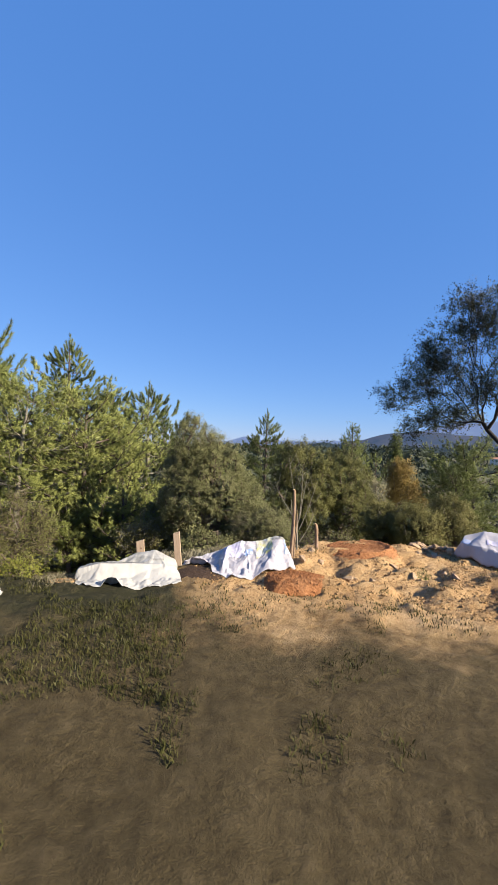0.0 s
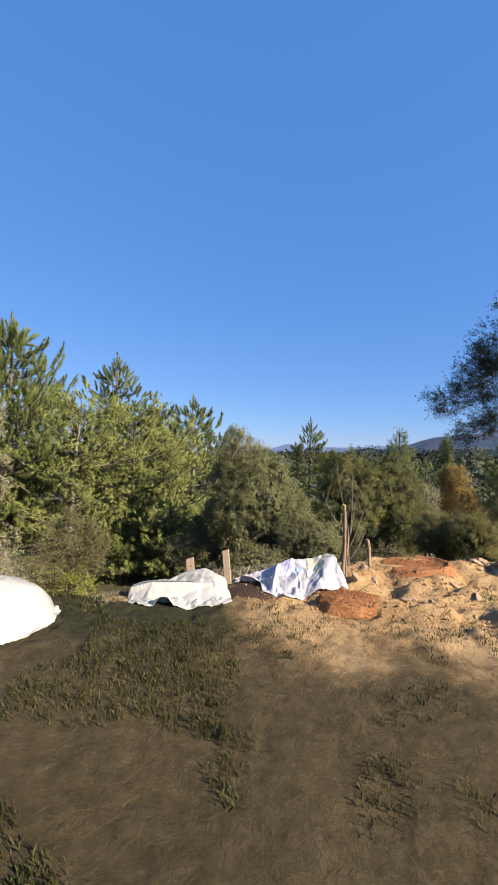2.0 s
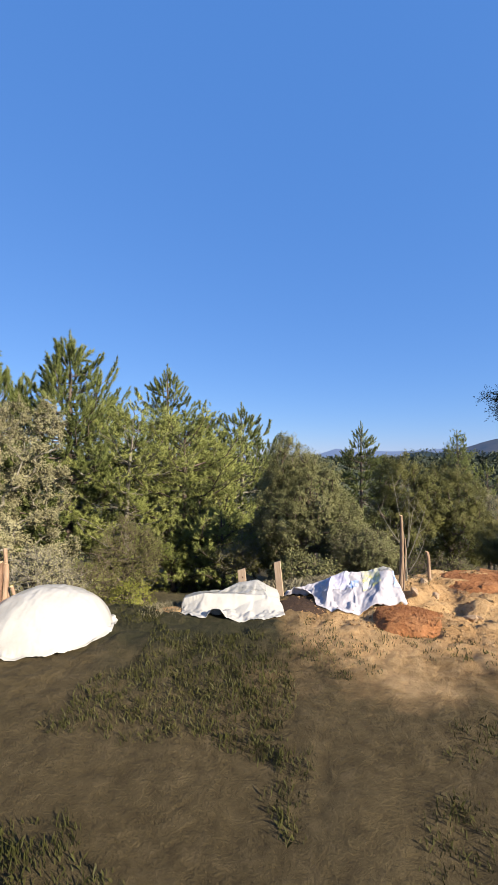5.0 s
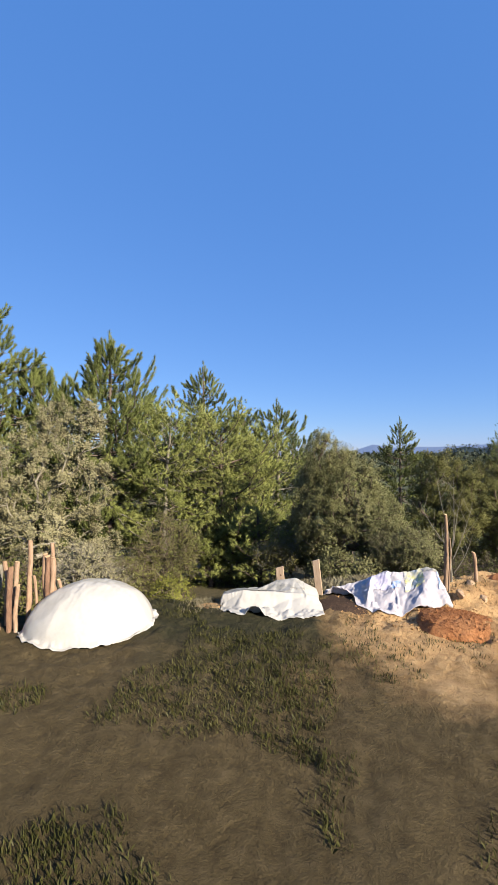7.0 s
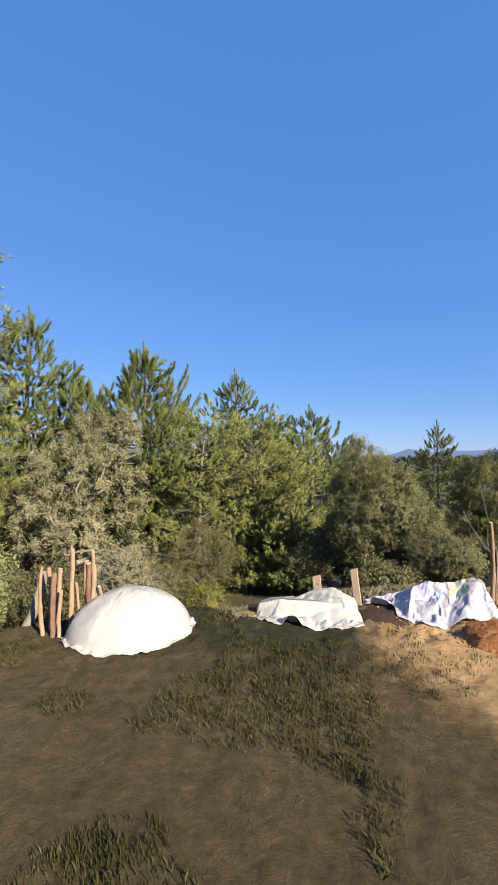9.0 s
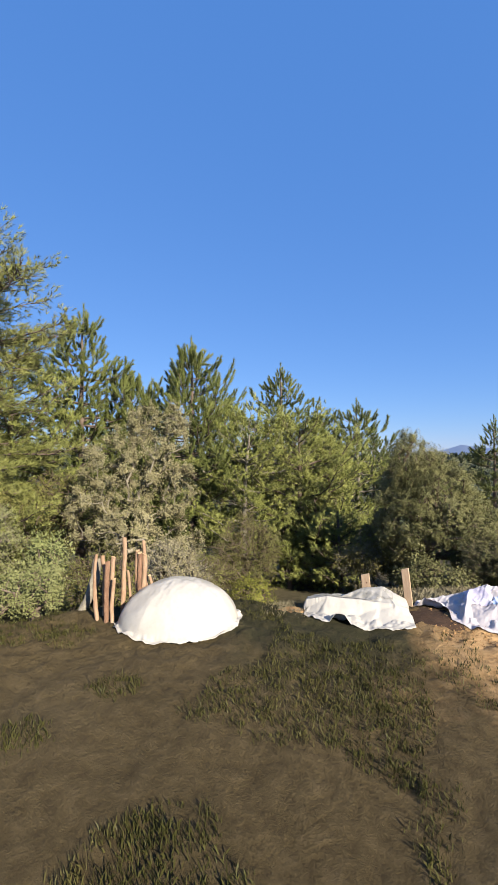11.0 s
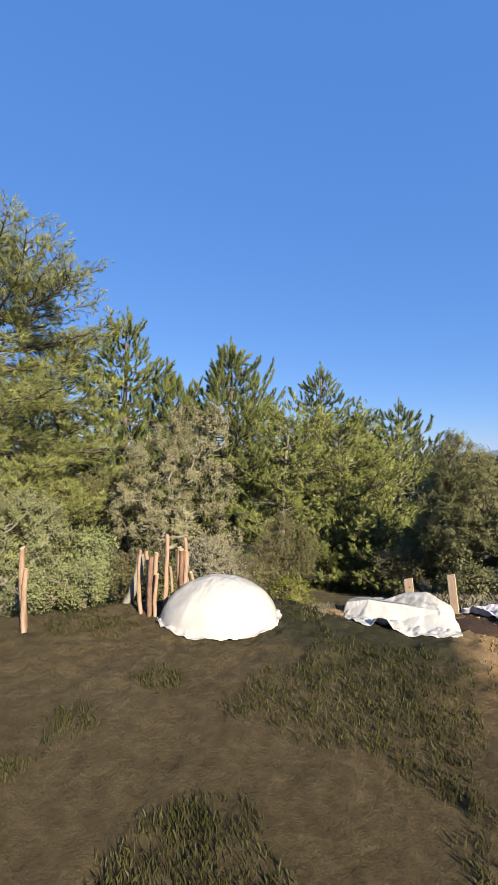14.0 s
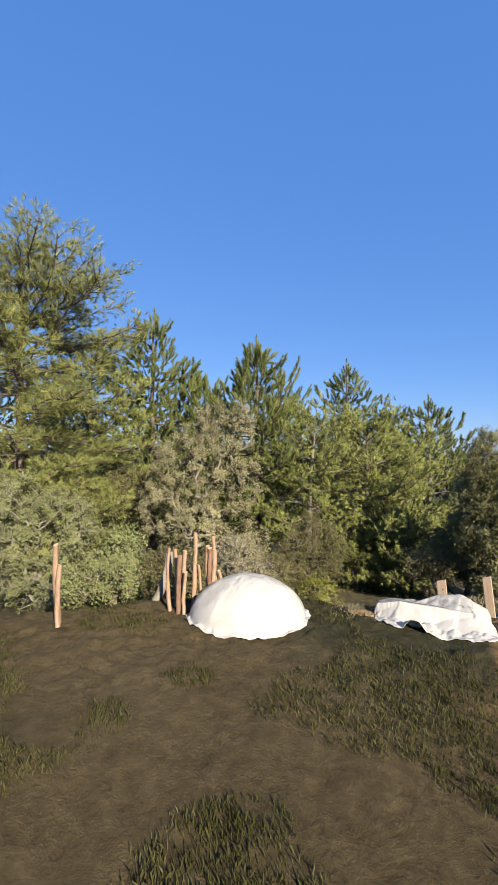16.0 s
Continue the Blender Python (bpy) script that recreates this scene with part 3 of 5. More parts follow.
# ---- pines ----
SOFT = dict(spacing=0.24, count=24, width=0.0115, needle=0.095, shoot_len=0.14, spread=(0.35, 1.2), shoots=1.5, tufts=5, loose=0.075)
SOFT_FAR = dict(spacing=0.22, count=34, width=0.0125, needle=0.11, shoot_len=0.2, spread=(0.4, 1.3), shoots=1.3, tufts=3, loose=0.12)
BRUSH = dict(count=150, width=0.0145, needle=0.125, shoot_len=0.4, spread=(0.45, 1.0), spacing=0.3, arms=(4, 6), tufts=0, loose=0.04, taper=1.0)
BACK = dict(shoots=0.7, spacing=0.3, count=34, width=0.045)
pine(35.9, 14.0, 5.3, 2.7, "broad green pine with upright brush-like shoots", PINE, crown_from=0.2, full=0.5, lift=(-8, 6), curl=42, shoots=1.05, seed=11, upward=1.1, whorl=0.32, bare=0.14, **dict(BRUSH, arms=(6, 8), shoot_len=0.44))
pine(23.5, 18.0, 5.39, 2.6, "slender green pine with a pointed open top", PINE, crown_from=0.2, full=0.42, lift=(-10, 8), curl=42, shoots=1.1, seed=12, upward=0.9, whorl=0.42, bare=0.12, **dict(BRUSH, arms=(5, 7)))
pine(29.0, 12.6, 2.9, 2.2, "bushy light green pine with a pale bare lower trunk", PINE_LIGHT, BARK_PALE, crown_from=0.2, full=0.3, lift=(-6, 30), seed=13, upward=0.2, bare=0.15, **SOFT)
pine(21.5, 13.2, 2.72, 2.4, "bushy light green pine with soft dense needles", PINE_LIGHT, crown_from=0.1, full=0.3, lift=(-6, 30), seed=14, upward=0.25, bare=0.15, **SOFT)
pine(17.4, 14.5, 2.2, 1.9, "bushy light green pine with soft dense needles", PINE_LIGHT, crown_from=0.08, full=0.35, lift=(0, 35), seed=15, upward=0.3, bare=0.15, **SOFT)
pine(13.6, 18.0, 3.78, 2.7, "young pine with a pale trunk and open whorls", PINE, BARK_PALE, crown_from=0.12, full=0.42, lift=(-8, 8), curl=46, shoots=1.1, seed=16, upward=0.9, whorl=0.44, bare=0.16, **BRUSH)
pine(19.0, 12.8, 0.48, 1.6, "low dark green pine in the shade", PINE_LIGHT, crown_from=0.08, full=0.5, lift=(-5, 35), seed=17, upward=0.3, bare=0.1, **SOFT)
pine(-2.2, 28.0, 3.62, 2.7, "lone young pine with an open pointed top", PINE, crown_from=0.1, full=0.55, lift=(-10, 6), curl=34, taper=1.0, shoots=1.7, seed=18, upward=0.8, whorl=0.5, bare=0.14, count=48, width=0.03, arms=(4, 6), spread=(0.35, 0.85), needle=0.14)
pine(-13.8, 36.0, 3.68, 2.3, "light feathery young pine further down the slope", PINE_FAR, crown_from=0.1, full=0.5, lift=(0, 40), curl=45, seed=19, upward=0.6, whorl=0.7, **dict(SOFT_FAR, count=18, width=0.021))
pine(-26.6, 19.5, 0.71, 1.7, "feathery rounded pine on the slope", PINE_FAR, crown_from=0.1, full=0.35, lift=(-4, 30), seed=40, upward=0.2, whorl=0.5, **SOFT_FAR)
pine(-28.4, 21.0, 1.67, 2.3, "feathery pine with a thin dark trunk", PINE_FAR, BARK_DARK, crown_from=0.3, full=0.25, lift=(-6, 25), seed=20, upward=0.1, whorl=0.5, **SOFT_FAR)
pine(-25.6, 23.0, 0.96, 1.7, "feathery rounded pine on the slope", PINE_FAR, crown_from=0.1, full=0.3, lift=(-4, 30), seed=21, upward=0.2, whorl=0.5, **SOFT_FAR)
pine(49.6, 15.5, 6.62, 3.2, "tall conical pine with an open crown and thin trunk", PINE, crown_from=0.2, full=0.5, lift=(-10, 8), curl=46, shoots=1.1, seed=22, upward=0.9, whorl=0.42, bare=0.12, **dict(BRUSH, arms=(5, 8)))
pine(65.0, 11.5, 6.36, 2.75, "large old pine with heavy feathery boughs", PINE_OLD, BARK, crown_from=0.25, full=0.2, lift=(-12, 24), curl=16, seed=23, upward=0.2, whorl=0.5, girth=1.1, bare=0.22, spray=1.4, **dict(SOFT, arms=(9, 12), shoots=2.1, tufts=5, count=19, needle=0.13, shoot_len=0.13, width=0.0072, spread=(0.25, 0.85), loose=0.1))
pine(57.5, 13.0, 4.72, 2.1, "leafy green pine standing behind the old one", PINE_LIGHT, crown_from=0.15, full=0.3, lift=(-6, 35), seed=34, upward=0.15, bare=0.12, **dict(SOFT, shoots=1.2))
pine(43.6, 15.5, 4.67, 1.7, "dark green pine behind the pale oak", PINE, crown_from=0.1, full=0.3, lift=(0, 38), curl=65, shoots=1.0, seed=24, upward=1.0, bare=0.2, **BRUSH)
pine(31.5, 17.5, 3.90, 1.9, "green pine filling the back row", PINE, crown_from=0.1, full=0.35, lift=(0, 38), seed=28, **BACK)
pine(19.0, 18.5, 3.22, 1.9, "green pine filling the back row", PINE, crown_from=0.1, full=0.35, lift=(0, 38), seed=29, **BACK)
pine(39.5, 18.5, 3.59, 1.9, "green pine filling the back row", PINE, crown_from=0.1, full=0.35, lift=(0, 38), seed=30, **BACK)
pine(47.0, 19.0, 2.76, 2.0, "green pine filling the back row", PINE, crown_from=0.1, full=0.35, lift=(0, 38), seed=35, **BACK)
pine(-19.6, 38.0, 0.5, 1.5, "green pine further down the slope", PINE_FAR, crown_from=0.1, full=0.4, lift=(0, 40), shoots=0.8, spacing=0.3, count=60, width=0.03, shoot_len=0.5, seed=25, whorl=0.8)
pine(-17.0, 34.0, 1.07, 2.0, "green pine further down the slope", PINE_FAR, crown_from=0.1, full=0.35, lift=(0, 40), shoots=0.8, spacing=0.3, count=60, width=0.03, shoot_len=0.5, seed=26, whorl=0.8)
pine(4.0, 24.0, 0.82, 1.8, "dark green pine behind the holm oak", PINE, crown_from=0.1, full=0.4, lift=(0, 40), seed=27, **BACK)
pine(16.2, 11.9, 0.25, 1.3, "low dark green pine in the shade", PINE_LIGHT, crown_from=0.05, full=0.5, lift=(-5, 35), seed=41, upward=0.3, bare=0.1, **SOFT)
pine(22.8, 12.2, -0.1, 1.2, "low dark green pine in the shade", PINE_LIGHT, crown_from=0.05, full=0.5, lift=(-5, 35), seed=43, upward=0.3, bare=0.1, **SOFT)
pine(11.6, 20.0, 2.35, 1.7, "green pine filling the back row", PINE, crown_from=0.1, full=0.35, lift=(0, 38), seed=42, **BACK)
pine(61.0, 16.5, 3.6, 2.4, "green pine filling the back row", PINE, crown_from=0.12, full=0.35, lift=(0, 38), seed=44, **BACK)
pine(69.0, 15.5, 5.2, 2.6, "green pine filling the back row", PINE, crown_from=0.12, full=0.4, lift=(0, 38), seed=45, **BACK)
pine(62.0, 10.2, 1.35, 1.9, "low bushy pine below the old one", PINE_OLD, crown_from=0.06, full=0.3, lift=(-6, 30), bare=0.12, seed=36, upward=0.15, **SOFT)
# ---- broad-leaved trees and bushes ----
leafy_tree("holm_oak", 5.5, 10.2, [(-0.34, 0.00, 1.44, 0.55, 0.55, 0.75), (0.16, 0.00, 0.89, 0.75, 0.75, 0.96), (-0.45, 0.00, 0.44, 0.68, 0.68, 1.07), (0.77, 0.00, 0.08, 0.68, 0.68, 0.78), (1.38, 0.00, -0.46, 0.53, 0.53, 0.46), (-0.39, 0.00, 1.99, 0.20, 0.20, 0.25)], "dense dark grey-green holm oak with a domed crown", OAK, clusters=1200, leaves=134, leaf=0.0345, twig_mesh=False, seed=31, stems=4, group="holm oaks on the slope", twig=0.2)
leafy_tree("holm_oak", -2.4, 9.6, [(0.10, 0.00, -0.35, 0.50, 0.50, 0.44), (-0.32, 0.00, -0.30, 0.37, 0.37, 0.40)], "low grey-green holm oak bush", OAK, clusters=240, leaves=144, leaf=0.034, seed=32, stems=4, category="bush", group="holm oaks on the slope")
leafy_tree("oak", -6.8, 13.2, [(0.09, 0.00, 0.86, 0.83, 0.83, 0.88), (-0.28, 0.00, -0.37, 0.69, 0.69, 1.04), (0.39, 0.00, -0.49, 0.55, 0.55, 1.04), (0.74, 0.00, 0.33, 0.51, 0.51, 0.78)], "dark green oak with a rounded crown", OAK_GREEN, clusters=420, leaves=216, leaf=0.038, twig_mesh=False, seed=33, stems=3, group="oaks at the terrace edge", twig=0.23)
leafy_tree("oak", -12.6, 14.5, [(-0.08, 0.00, 0.48, 1.06, 1.06, 0.96), (0.41, 0.00, -0.57, 0.71, 0.71, 1.01), (-0.41, 0.00, -0.83, 0.56, 0.56, 1.01)], "olive green oak with thin bare lower stems", OAK_GREEN, clusters=420, leaves=216, leaf=0.038, twig_mesh=False, seed=34, stems=5, group="oaks at the terrace edge", twig=0.23)
leafy_tree("bush", -18.0, 12.5, [(-0.11, 0.00, -0.42, 0.48, 0.48, 0.57), (0.33, 0.00, -0.72, 0.39, 0.39, 0.48)], "dense grey-green evergreen bush on the slope", GREY_BUSH, clusters=220, leaves=153, leaf=0.036, twig_mesh=False, seed=35, stems=4, category="bush", group="bushes at the terrace edge", twig=0.2)
leafy_tree("bush", -22.0, 12.0, [(-0.10, 0.00, -0.37, 0.52, 0.52, 0.59), (0.31, 0.00, -0.52, 0.42, 0.42, 0.50)], "dense grey-green evergreen bush on the slope", GREY_BUSH, clusters=220, leaves=153, leaf=0.036, twig_mesh=False, seed=36, stems=4, category="bush", group="bushes at the terrace edge", twig=0.2)
leafy_tree("bush", -26.0, 13.0, [(-0.05, 0.00, -0.32, 0.59, 0.59, 0.64), (0.36, 0.00, -0.60, 0.36, 0.36, 0.45)], "dense grey-green evergreen bush on the slope", GREY_BUSH, clusters=220, leaves=153, leaf=0.036, twig_mesh=False, seed=37, stems=4, category="bush", group="bushes at the terrace edge", twig=0.2)
leafy_tree("bush", -17.0, 18.0, [(-0.06, 0.00, -0.13, 0.50, 0.50, 0.57)], "pale leafless-looking grey bush", LICHEN, BARK_PALE, clusters=110, leaves=35, leaf=0.056, seed=38, stems=3, category="bush", group="bushes at the terrace edge")
leafy_tree("autumn_tree", -19.8, 19.0, [(0.03, 0.00, 0.54, 0.46, 0.46, 0.56), (0.13, 0.00, -0.20, 0.63, 0.63, 0.53), (0.73, 0.00, -0.60, 0.33, 0.33, 0.33)], "small tree with dry orange-brown foliage", ORANGE, clusters=260, leaves=72, leaf=0.07, twig_mesh=False, seed=39, stems=1, twig=0.4)
leafy_tree("cypress", -19.3, 42.0, [(-0.00, 0.00, 2.04, 0.40, 0.40, 1.25), (-0.00, 0.00, 0.50, 0.59, 0.59, 1.17)], "narrow dark cypress down the slope", PINE, clusters=110, leaves=108, leaf=0.1, twig_mesh=False, seed=40, stems=1, twig=0.4)
leafy_tree("oak", 10.2, 11.4, [(-0.08, 0.00, -0.31, 0.44, 0.44, 0.68), (-0.48, 0.00, -0.72, 0.40, 0.40, 0.52), (0.16, 0.00, -0.86, 0.40, 0.40, 0.40)], "dark bush standing in shade", GREY_BUSH, BARK_PALE, clusters=220, leaves=90, leaf=0.045, seed=41, stems=4, category="bush", group="bushes at the terrace edge")
leafy_tree("pale_oak", 44.0, 9.0, [(0.55, 0.00, 2.23, 0.63, 0.63, 0.63), (-0.24, 0.00, 1.60, 0.57, 0.57, 0.69), (0.71, 0.00, 1.13, 0.66, 0.66, 0.63), (-0.71, 0.00, 0.65, 0.47, 0.47, 0.72), (0.08, 0.00, 0.42, 0.57, 0.57, 0.63), (1.04, 0.00, -0.07, 0.50, 0.50, 0.47)], "small oak with pale lichen-covered twigs and thin olive leaves", LICHEN, BARK_PALE, clusters=340, leaves=150, leaf=0.04, twigs=10, twig=0.17, seed=42, stems=2, tip=0.0028)
leafy_tree("bush", 53.2, 8.2, [(-0.00, 0.00, 0.01, 0.29, 0.29, 0.43), (-0.26, 0.00, -0.37, 0.34, 0.34, 0.34), (0.24, 0.00, -0.44, 0.29, 0.29, 0.29)], "bright green leafy shrub at the edge", BRIGHT, clusters=170, leaves=42, leaf=0.056, twig_mesh=False, seed=43, stems=4, category="bush", group="bushes at the terrace edge")
leafy_tree("bush", 62.0, 8.6, [(0.15, 0.00, 0.39, 0.75, 0.75, 0.68), (-0.60, 0.00, 0.54, 0.60, 0.60, 0.90), (0.75, 0.00, -0.07, 0.48, 0.48, 0.51), (-0.00, 0.00, -0.46, 0.75, 0.75, 0.45)], "wide grey-green bush with fine twigs", GREY_LIGHT, BARK_PALE, clusters=420, leaves=108, leaf=0.034, seed=44, stems=5, category="bush", group="bushes at the terrace edge", twig=0.2)
leafy_tree("bush", 56.5, 9.8, [(-0.09, 0.00, 0.48, 0.77, 0.77, 0.62), (-0.94, 0.00, 0.70, 0.68, 0.68, 0.50)], "yellowish green bush below the pine", OAK_GREEN, clusters=160, leaves=63, leaf=0.050, twig_mesh=False, seed=45, stems=4, category="bush", group="bushes at the terrace edge", twig=0.2)
leafy_tree("bush", 28.5, 9.6, [(-0.42, 0.00, -0.35, 0.26, 0.3, 0.5), (-0.02, 0.00, -0.05, 0.24, 0.3, 0.56), (0.36, 0.00, -0.32, 0.26, 0.3, 0.5), (-0.15, 0.00, -0.75, 0.55, 0.4, 0.3)], "thin brownish bush with many upright twigs", BROWNISH, clusters=260, leaves=54, leaf=0.034, seed=46, stems=7, category="bush", group="bushes at the terrace edge")
leafy_tree("bush", 28.0, 7.6, [(-0.05, 0.00, -0.64, 0.34, 0.34, 0.24)], "low yellow-green shrub at the edge", YELLOW, clusters=90, leaves=35, leaf=0.038, twig_mesh=False, seed=47, stems=5, twig=0.2, category="bush", group="bushes at the terrace edge")
leafy_tree("bush", 33.5, 9.0, [(-0.02, 0.00, -0.73, 0.38, 0.38, 0.28)], "thin brownish bush with many upright twigs", BROWNISH, clusters=100, leaves=35, leaf=0.043, seed=48, stems=5, category="bush", group="bushes at the terrace edge")
leafy_tree("bush", 49.0, 11.0, [(-0.10, 0.00, 0.25, 0.67, 0.67, 0.69), (-0.58, 0.00, 0.83, 0.58, 0.58, 0.58)], "olive bush behind the log posts", BROWNISH, clusters=200, leaves=42, leaf=0.053, seed=49, stems=5, category="bush", group="bushes at the terrace edge")
leafy_tree("bush", 5.5, 9.4, [(-0.16, 0.00, -0.74, 0.46, 0.46, 0.36), (0.49, 0.00, -0.81, 0.43, 0.43, 0.30)], "grey-green evergreen bush below the oak", OAK, clusters=190, leaves=49, leaf=0.053, twig_mesh=False, seed=63, stems=5, category="bush", group="bushes at the terrace edge")
leafy_tree("bush", 39.5, 7.8, [(0.07, 0.00, -0.20, 0.46, 0.46, 0.44), (0.48, 0.00, -0.49, 0.30, 0.30, 0.30)], "pale twiggy oak scrub", LICHEN, BARK_PALE, clusters=150, leaves=39, leaf=0.038, seed=64, stems=5, tip=0.005, category="bush", group="bushes at the terrace edge")
leafy_tree("bush", 48.5, 7.6, [(-0.00, 0.00, -0.29, 0.34, 0.34, 0.40)], "olive scrub behind the log posts", BROWNISH, clusters=120, leaves=42, leaf=0.043, seed=65, stems=5, category="bush", group="bushes at the terrace edge")
leafy_tree("bush", -11.0, 9.2, [(-0.45, 0.00, -0.63, 0.39, 0.39, 0.29), (0.22, 0.00, -0.59, 0.42, 0.42, 0.29)], "thin brownish scrub at the terrace edge", BROWNISH, clusters=130, leaves=42, leaf=0.040, seed=66, stems=6, category="bush", group="bushes at the terrace edge")
leafy_tree("bush", 55.0, 6.7, [(0.12, 0.00, -0.01, 0.41, 0.41, 0.30), (-0.47, 0.00, -0.07, 0.35, 0.35, 0.28)], "low grey-green scrub with fine leaves", GREY_LIGHT, clusters=120, leaves=63, leaf=0.035, twig=0.2, twig_mesh=False, seed=69, stems=6, category="bush", group="bushes at the terrace edge")
leafy_tree("bush", 44.6, 6.7, [(-0.00, 0.00, -0.10, 0.30, 0.30, 0.30)], "olive scrub behind the log posts", BROWNISH, clusters=90, leaves=42, leaf=0.040, seed=70, stems=5, twig=0.2, category="bush", group="bushes at the terrace edge")
leafy_tree("bush", 13.0, 10.8, [(-0.03, 0.00, -0.66, 0.40, 0.40, 0.34), (-0.46, 0.00, -0.79, 0.34, 0.34, 0.28)], "dark twiggy scrub in the shade of the pines", GREY_BUSH, BARK_PALE, clusters=110, leaves=36, leaf=0.045, seed=71, stems=6, category="bush", group="bushes at the terrace edge")
# the oak that leans in from the side, seen against the sky
leafy_tree("leaning_oak", -44.0, 15.0, [(-6.87, 0.00, 3.60, 0.76, 0.76, 0.60), (-5.88, 0.00, 4.14, 0.92, 0.92, 0.79), (-5.05, 0.00, 5.12, 0.94, 0.94, 0.94), (-3.74, 0.00, 5.76, 1.18, 1.18, 1.18), (-5.16, 0.00, 2.81, 1.20, 1.20, 0.47), (-2.11, 0.00, 5.62, 1.31, 1.31, 1.57), (-3.46, 0.00, 3.98, 1.05, 1.05, 0.92), (-4.59, 0.00, 3.71, 0.92, 0.92, 0.79), (-6.06, 0.00, 2.44, 0.68, 0.68, 0.31), (-5.64, 0.00, 4.90, 0.63, 0.63, 0.58), (-4.44, 0.00, 6.19, 0.79, 0.79, 0.79)], "large leaning oak with dark sparse leaves and open limbs", OAK_DARK, BARK_DARK, clusters=880, leaves=72, leaf=0.0635, twigs=9, twig=0.4, seed=50, stems=1, tip=0.0018, radial=0.8, shell=3, root=(-3.91, 0, 2.33))

# ---- far woods: uncountable trees on the valley's sides ----
fr = np.random.default_rng(60)
nfar = 6000
fa, fd = fr.uniform(-60, 85, nfar), 42 * (1400 / 42) ** fr.random(nfar)
keep = (fbm(fa * 0.22, np.log(fd) * 4, 2) > -0.3) | (fd < 75)
keep &= ~((fa < -20.5) & (fd > 60) & (fd < 420) & (fbm(fa * 0.3 + 50, np.log(fd) * 6, 2) < 0.16))
fa, fd = fa[keep], fd[keep]
fx, fy = -np.sin(np.radians(fa)) * fd, np.cos(np.radians(fa)) * fd
fz = height(fx, fy)
hh = fr.uniform(3.0, 7.0, len(fa)) * np.clip(fd / 120, 0.75, 1.5)
cards = 19
s = fr.random((len(fa), cards)) ** 0.75
wd = (hh * fr.uniform(0.2, 0.42, len(fa)))[:, None] * np.sqrt(np.clip(1 - s, 0.04, 1)) * np.clip(s * 5, 0.3, 1)
th = fr.random(s.shape) * 6.283
ctr = np.stack([fx[:, None] + np.cos(th) * wd, fy[:, None] + np.sin(th) * wd, fz[:, None] + s * hh[:, None] * fr.uniform(0.9, 1.0, s.shape)], -1).reshape(-1, 3)
size = np.repeat(np.clip(fd * 0.006, 0.3, 2.8), cards)
# trees along the spur's crest and face
ns = 1500
sa, ss = fr.uniform(-34, 24, ns), 1 - 0.5 * fr.random(ns) ** 2
sdist = 900 * (0.8 + 0.2 * ss)
crest = EYE + 900 * np.tan(np.radians(np.interp(sa, [p[0] for p in NEAR_CREST], [p[1] for p in NEAR_CREST])))
sh = fr.uniform(4, 9, ns)
sz = -60 + (crest + 60) * ss ** 1.2
k2 = fr.random((ns, 9))
wide = (sh * 0.3)[:, None] * (1.05 - k2)
tw2 = fr.random(k2.shape) * 6.283
spur = np.stack([-np.sin(np.radians(sa)) [:, None] * sdist[:, None] + np.cos(tw2) * wide, np.cos(np.radians(sa))[:, None] * sdist[:, None] + np.sin(tw2) * wide, sz[:, None] + k2 * sh[:, None]], -1).reshape(-1, 3)
ctr, size = np.concatenate([ctr, spur]), np.concatenate([size, np.full(len(spur), 1.4)])
va = ctr[:, None] + fr.normal(size=(len(ctr), 3, 3)) * size[:, None, None] * 0.75
far_woods = new("far_woods", raw_mesh("far_woods", va.reshape(-1, 3), np.arange(len(ctr) * 3).reshape(-1, 3), FAR_GREEN))
tagged(far_woods, "scattered evergreen woods on the valley sides", "woods", kind="stuff")
# ---- things on the terrace ----


def heap_height(x, y, L, W, top, seed):
    e = np.clip(1 - (np.abs(x / L) ** 2.6 + np.abs(y / W) ** 2.2), 0, 1)
    return top * e ** 0.95 * (1 + 0.25 * fbm(x * 1.6 + seed, y * 1.6, 2))


def crumbs(r, p, size):
    """Small angular lumps, one at each point."""
    tet = np.array([(1, 1, 1), (-1, -1, 1), (-1, 1, -1), (1, -1, -1)], float) * 0.7
    q = unit(r.normal(size=(len(p), 3)))
    v = tet[None] * r.uniform(0.6, 1.3, (len(p), 4, 1)) + r.normal(0, 0.3, (len(p), 4, 3))
    v = v - 2 * (v @ q[:, :, None]) * q[:, None, :]
    v = p[:, None] + v * size[:, None, None]
    return v.reshape(-1, 3), (np.arange(len(p))[:, None, None] * 4 + np.array([(0, 2, 1), (0, 1, 3), (0, 3, 2), (1, 2, 3)])[None]).reshape(-1, 3)


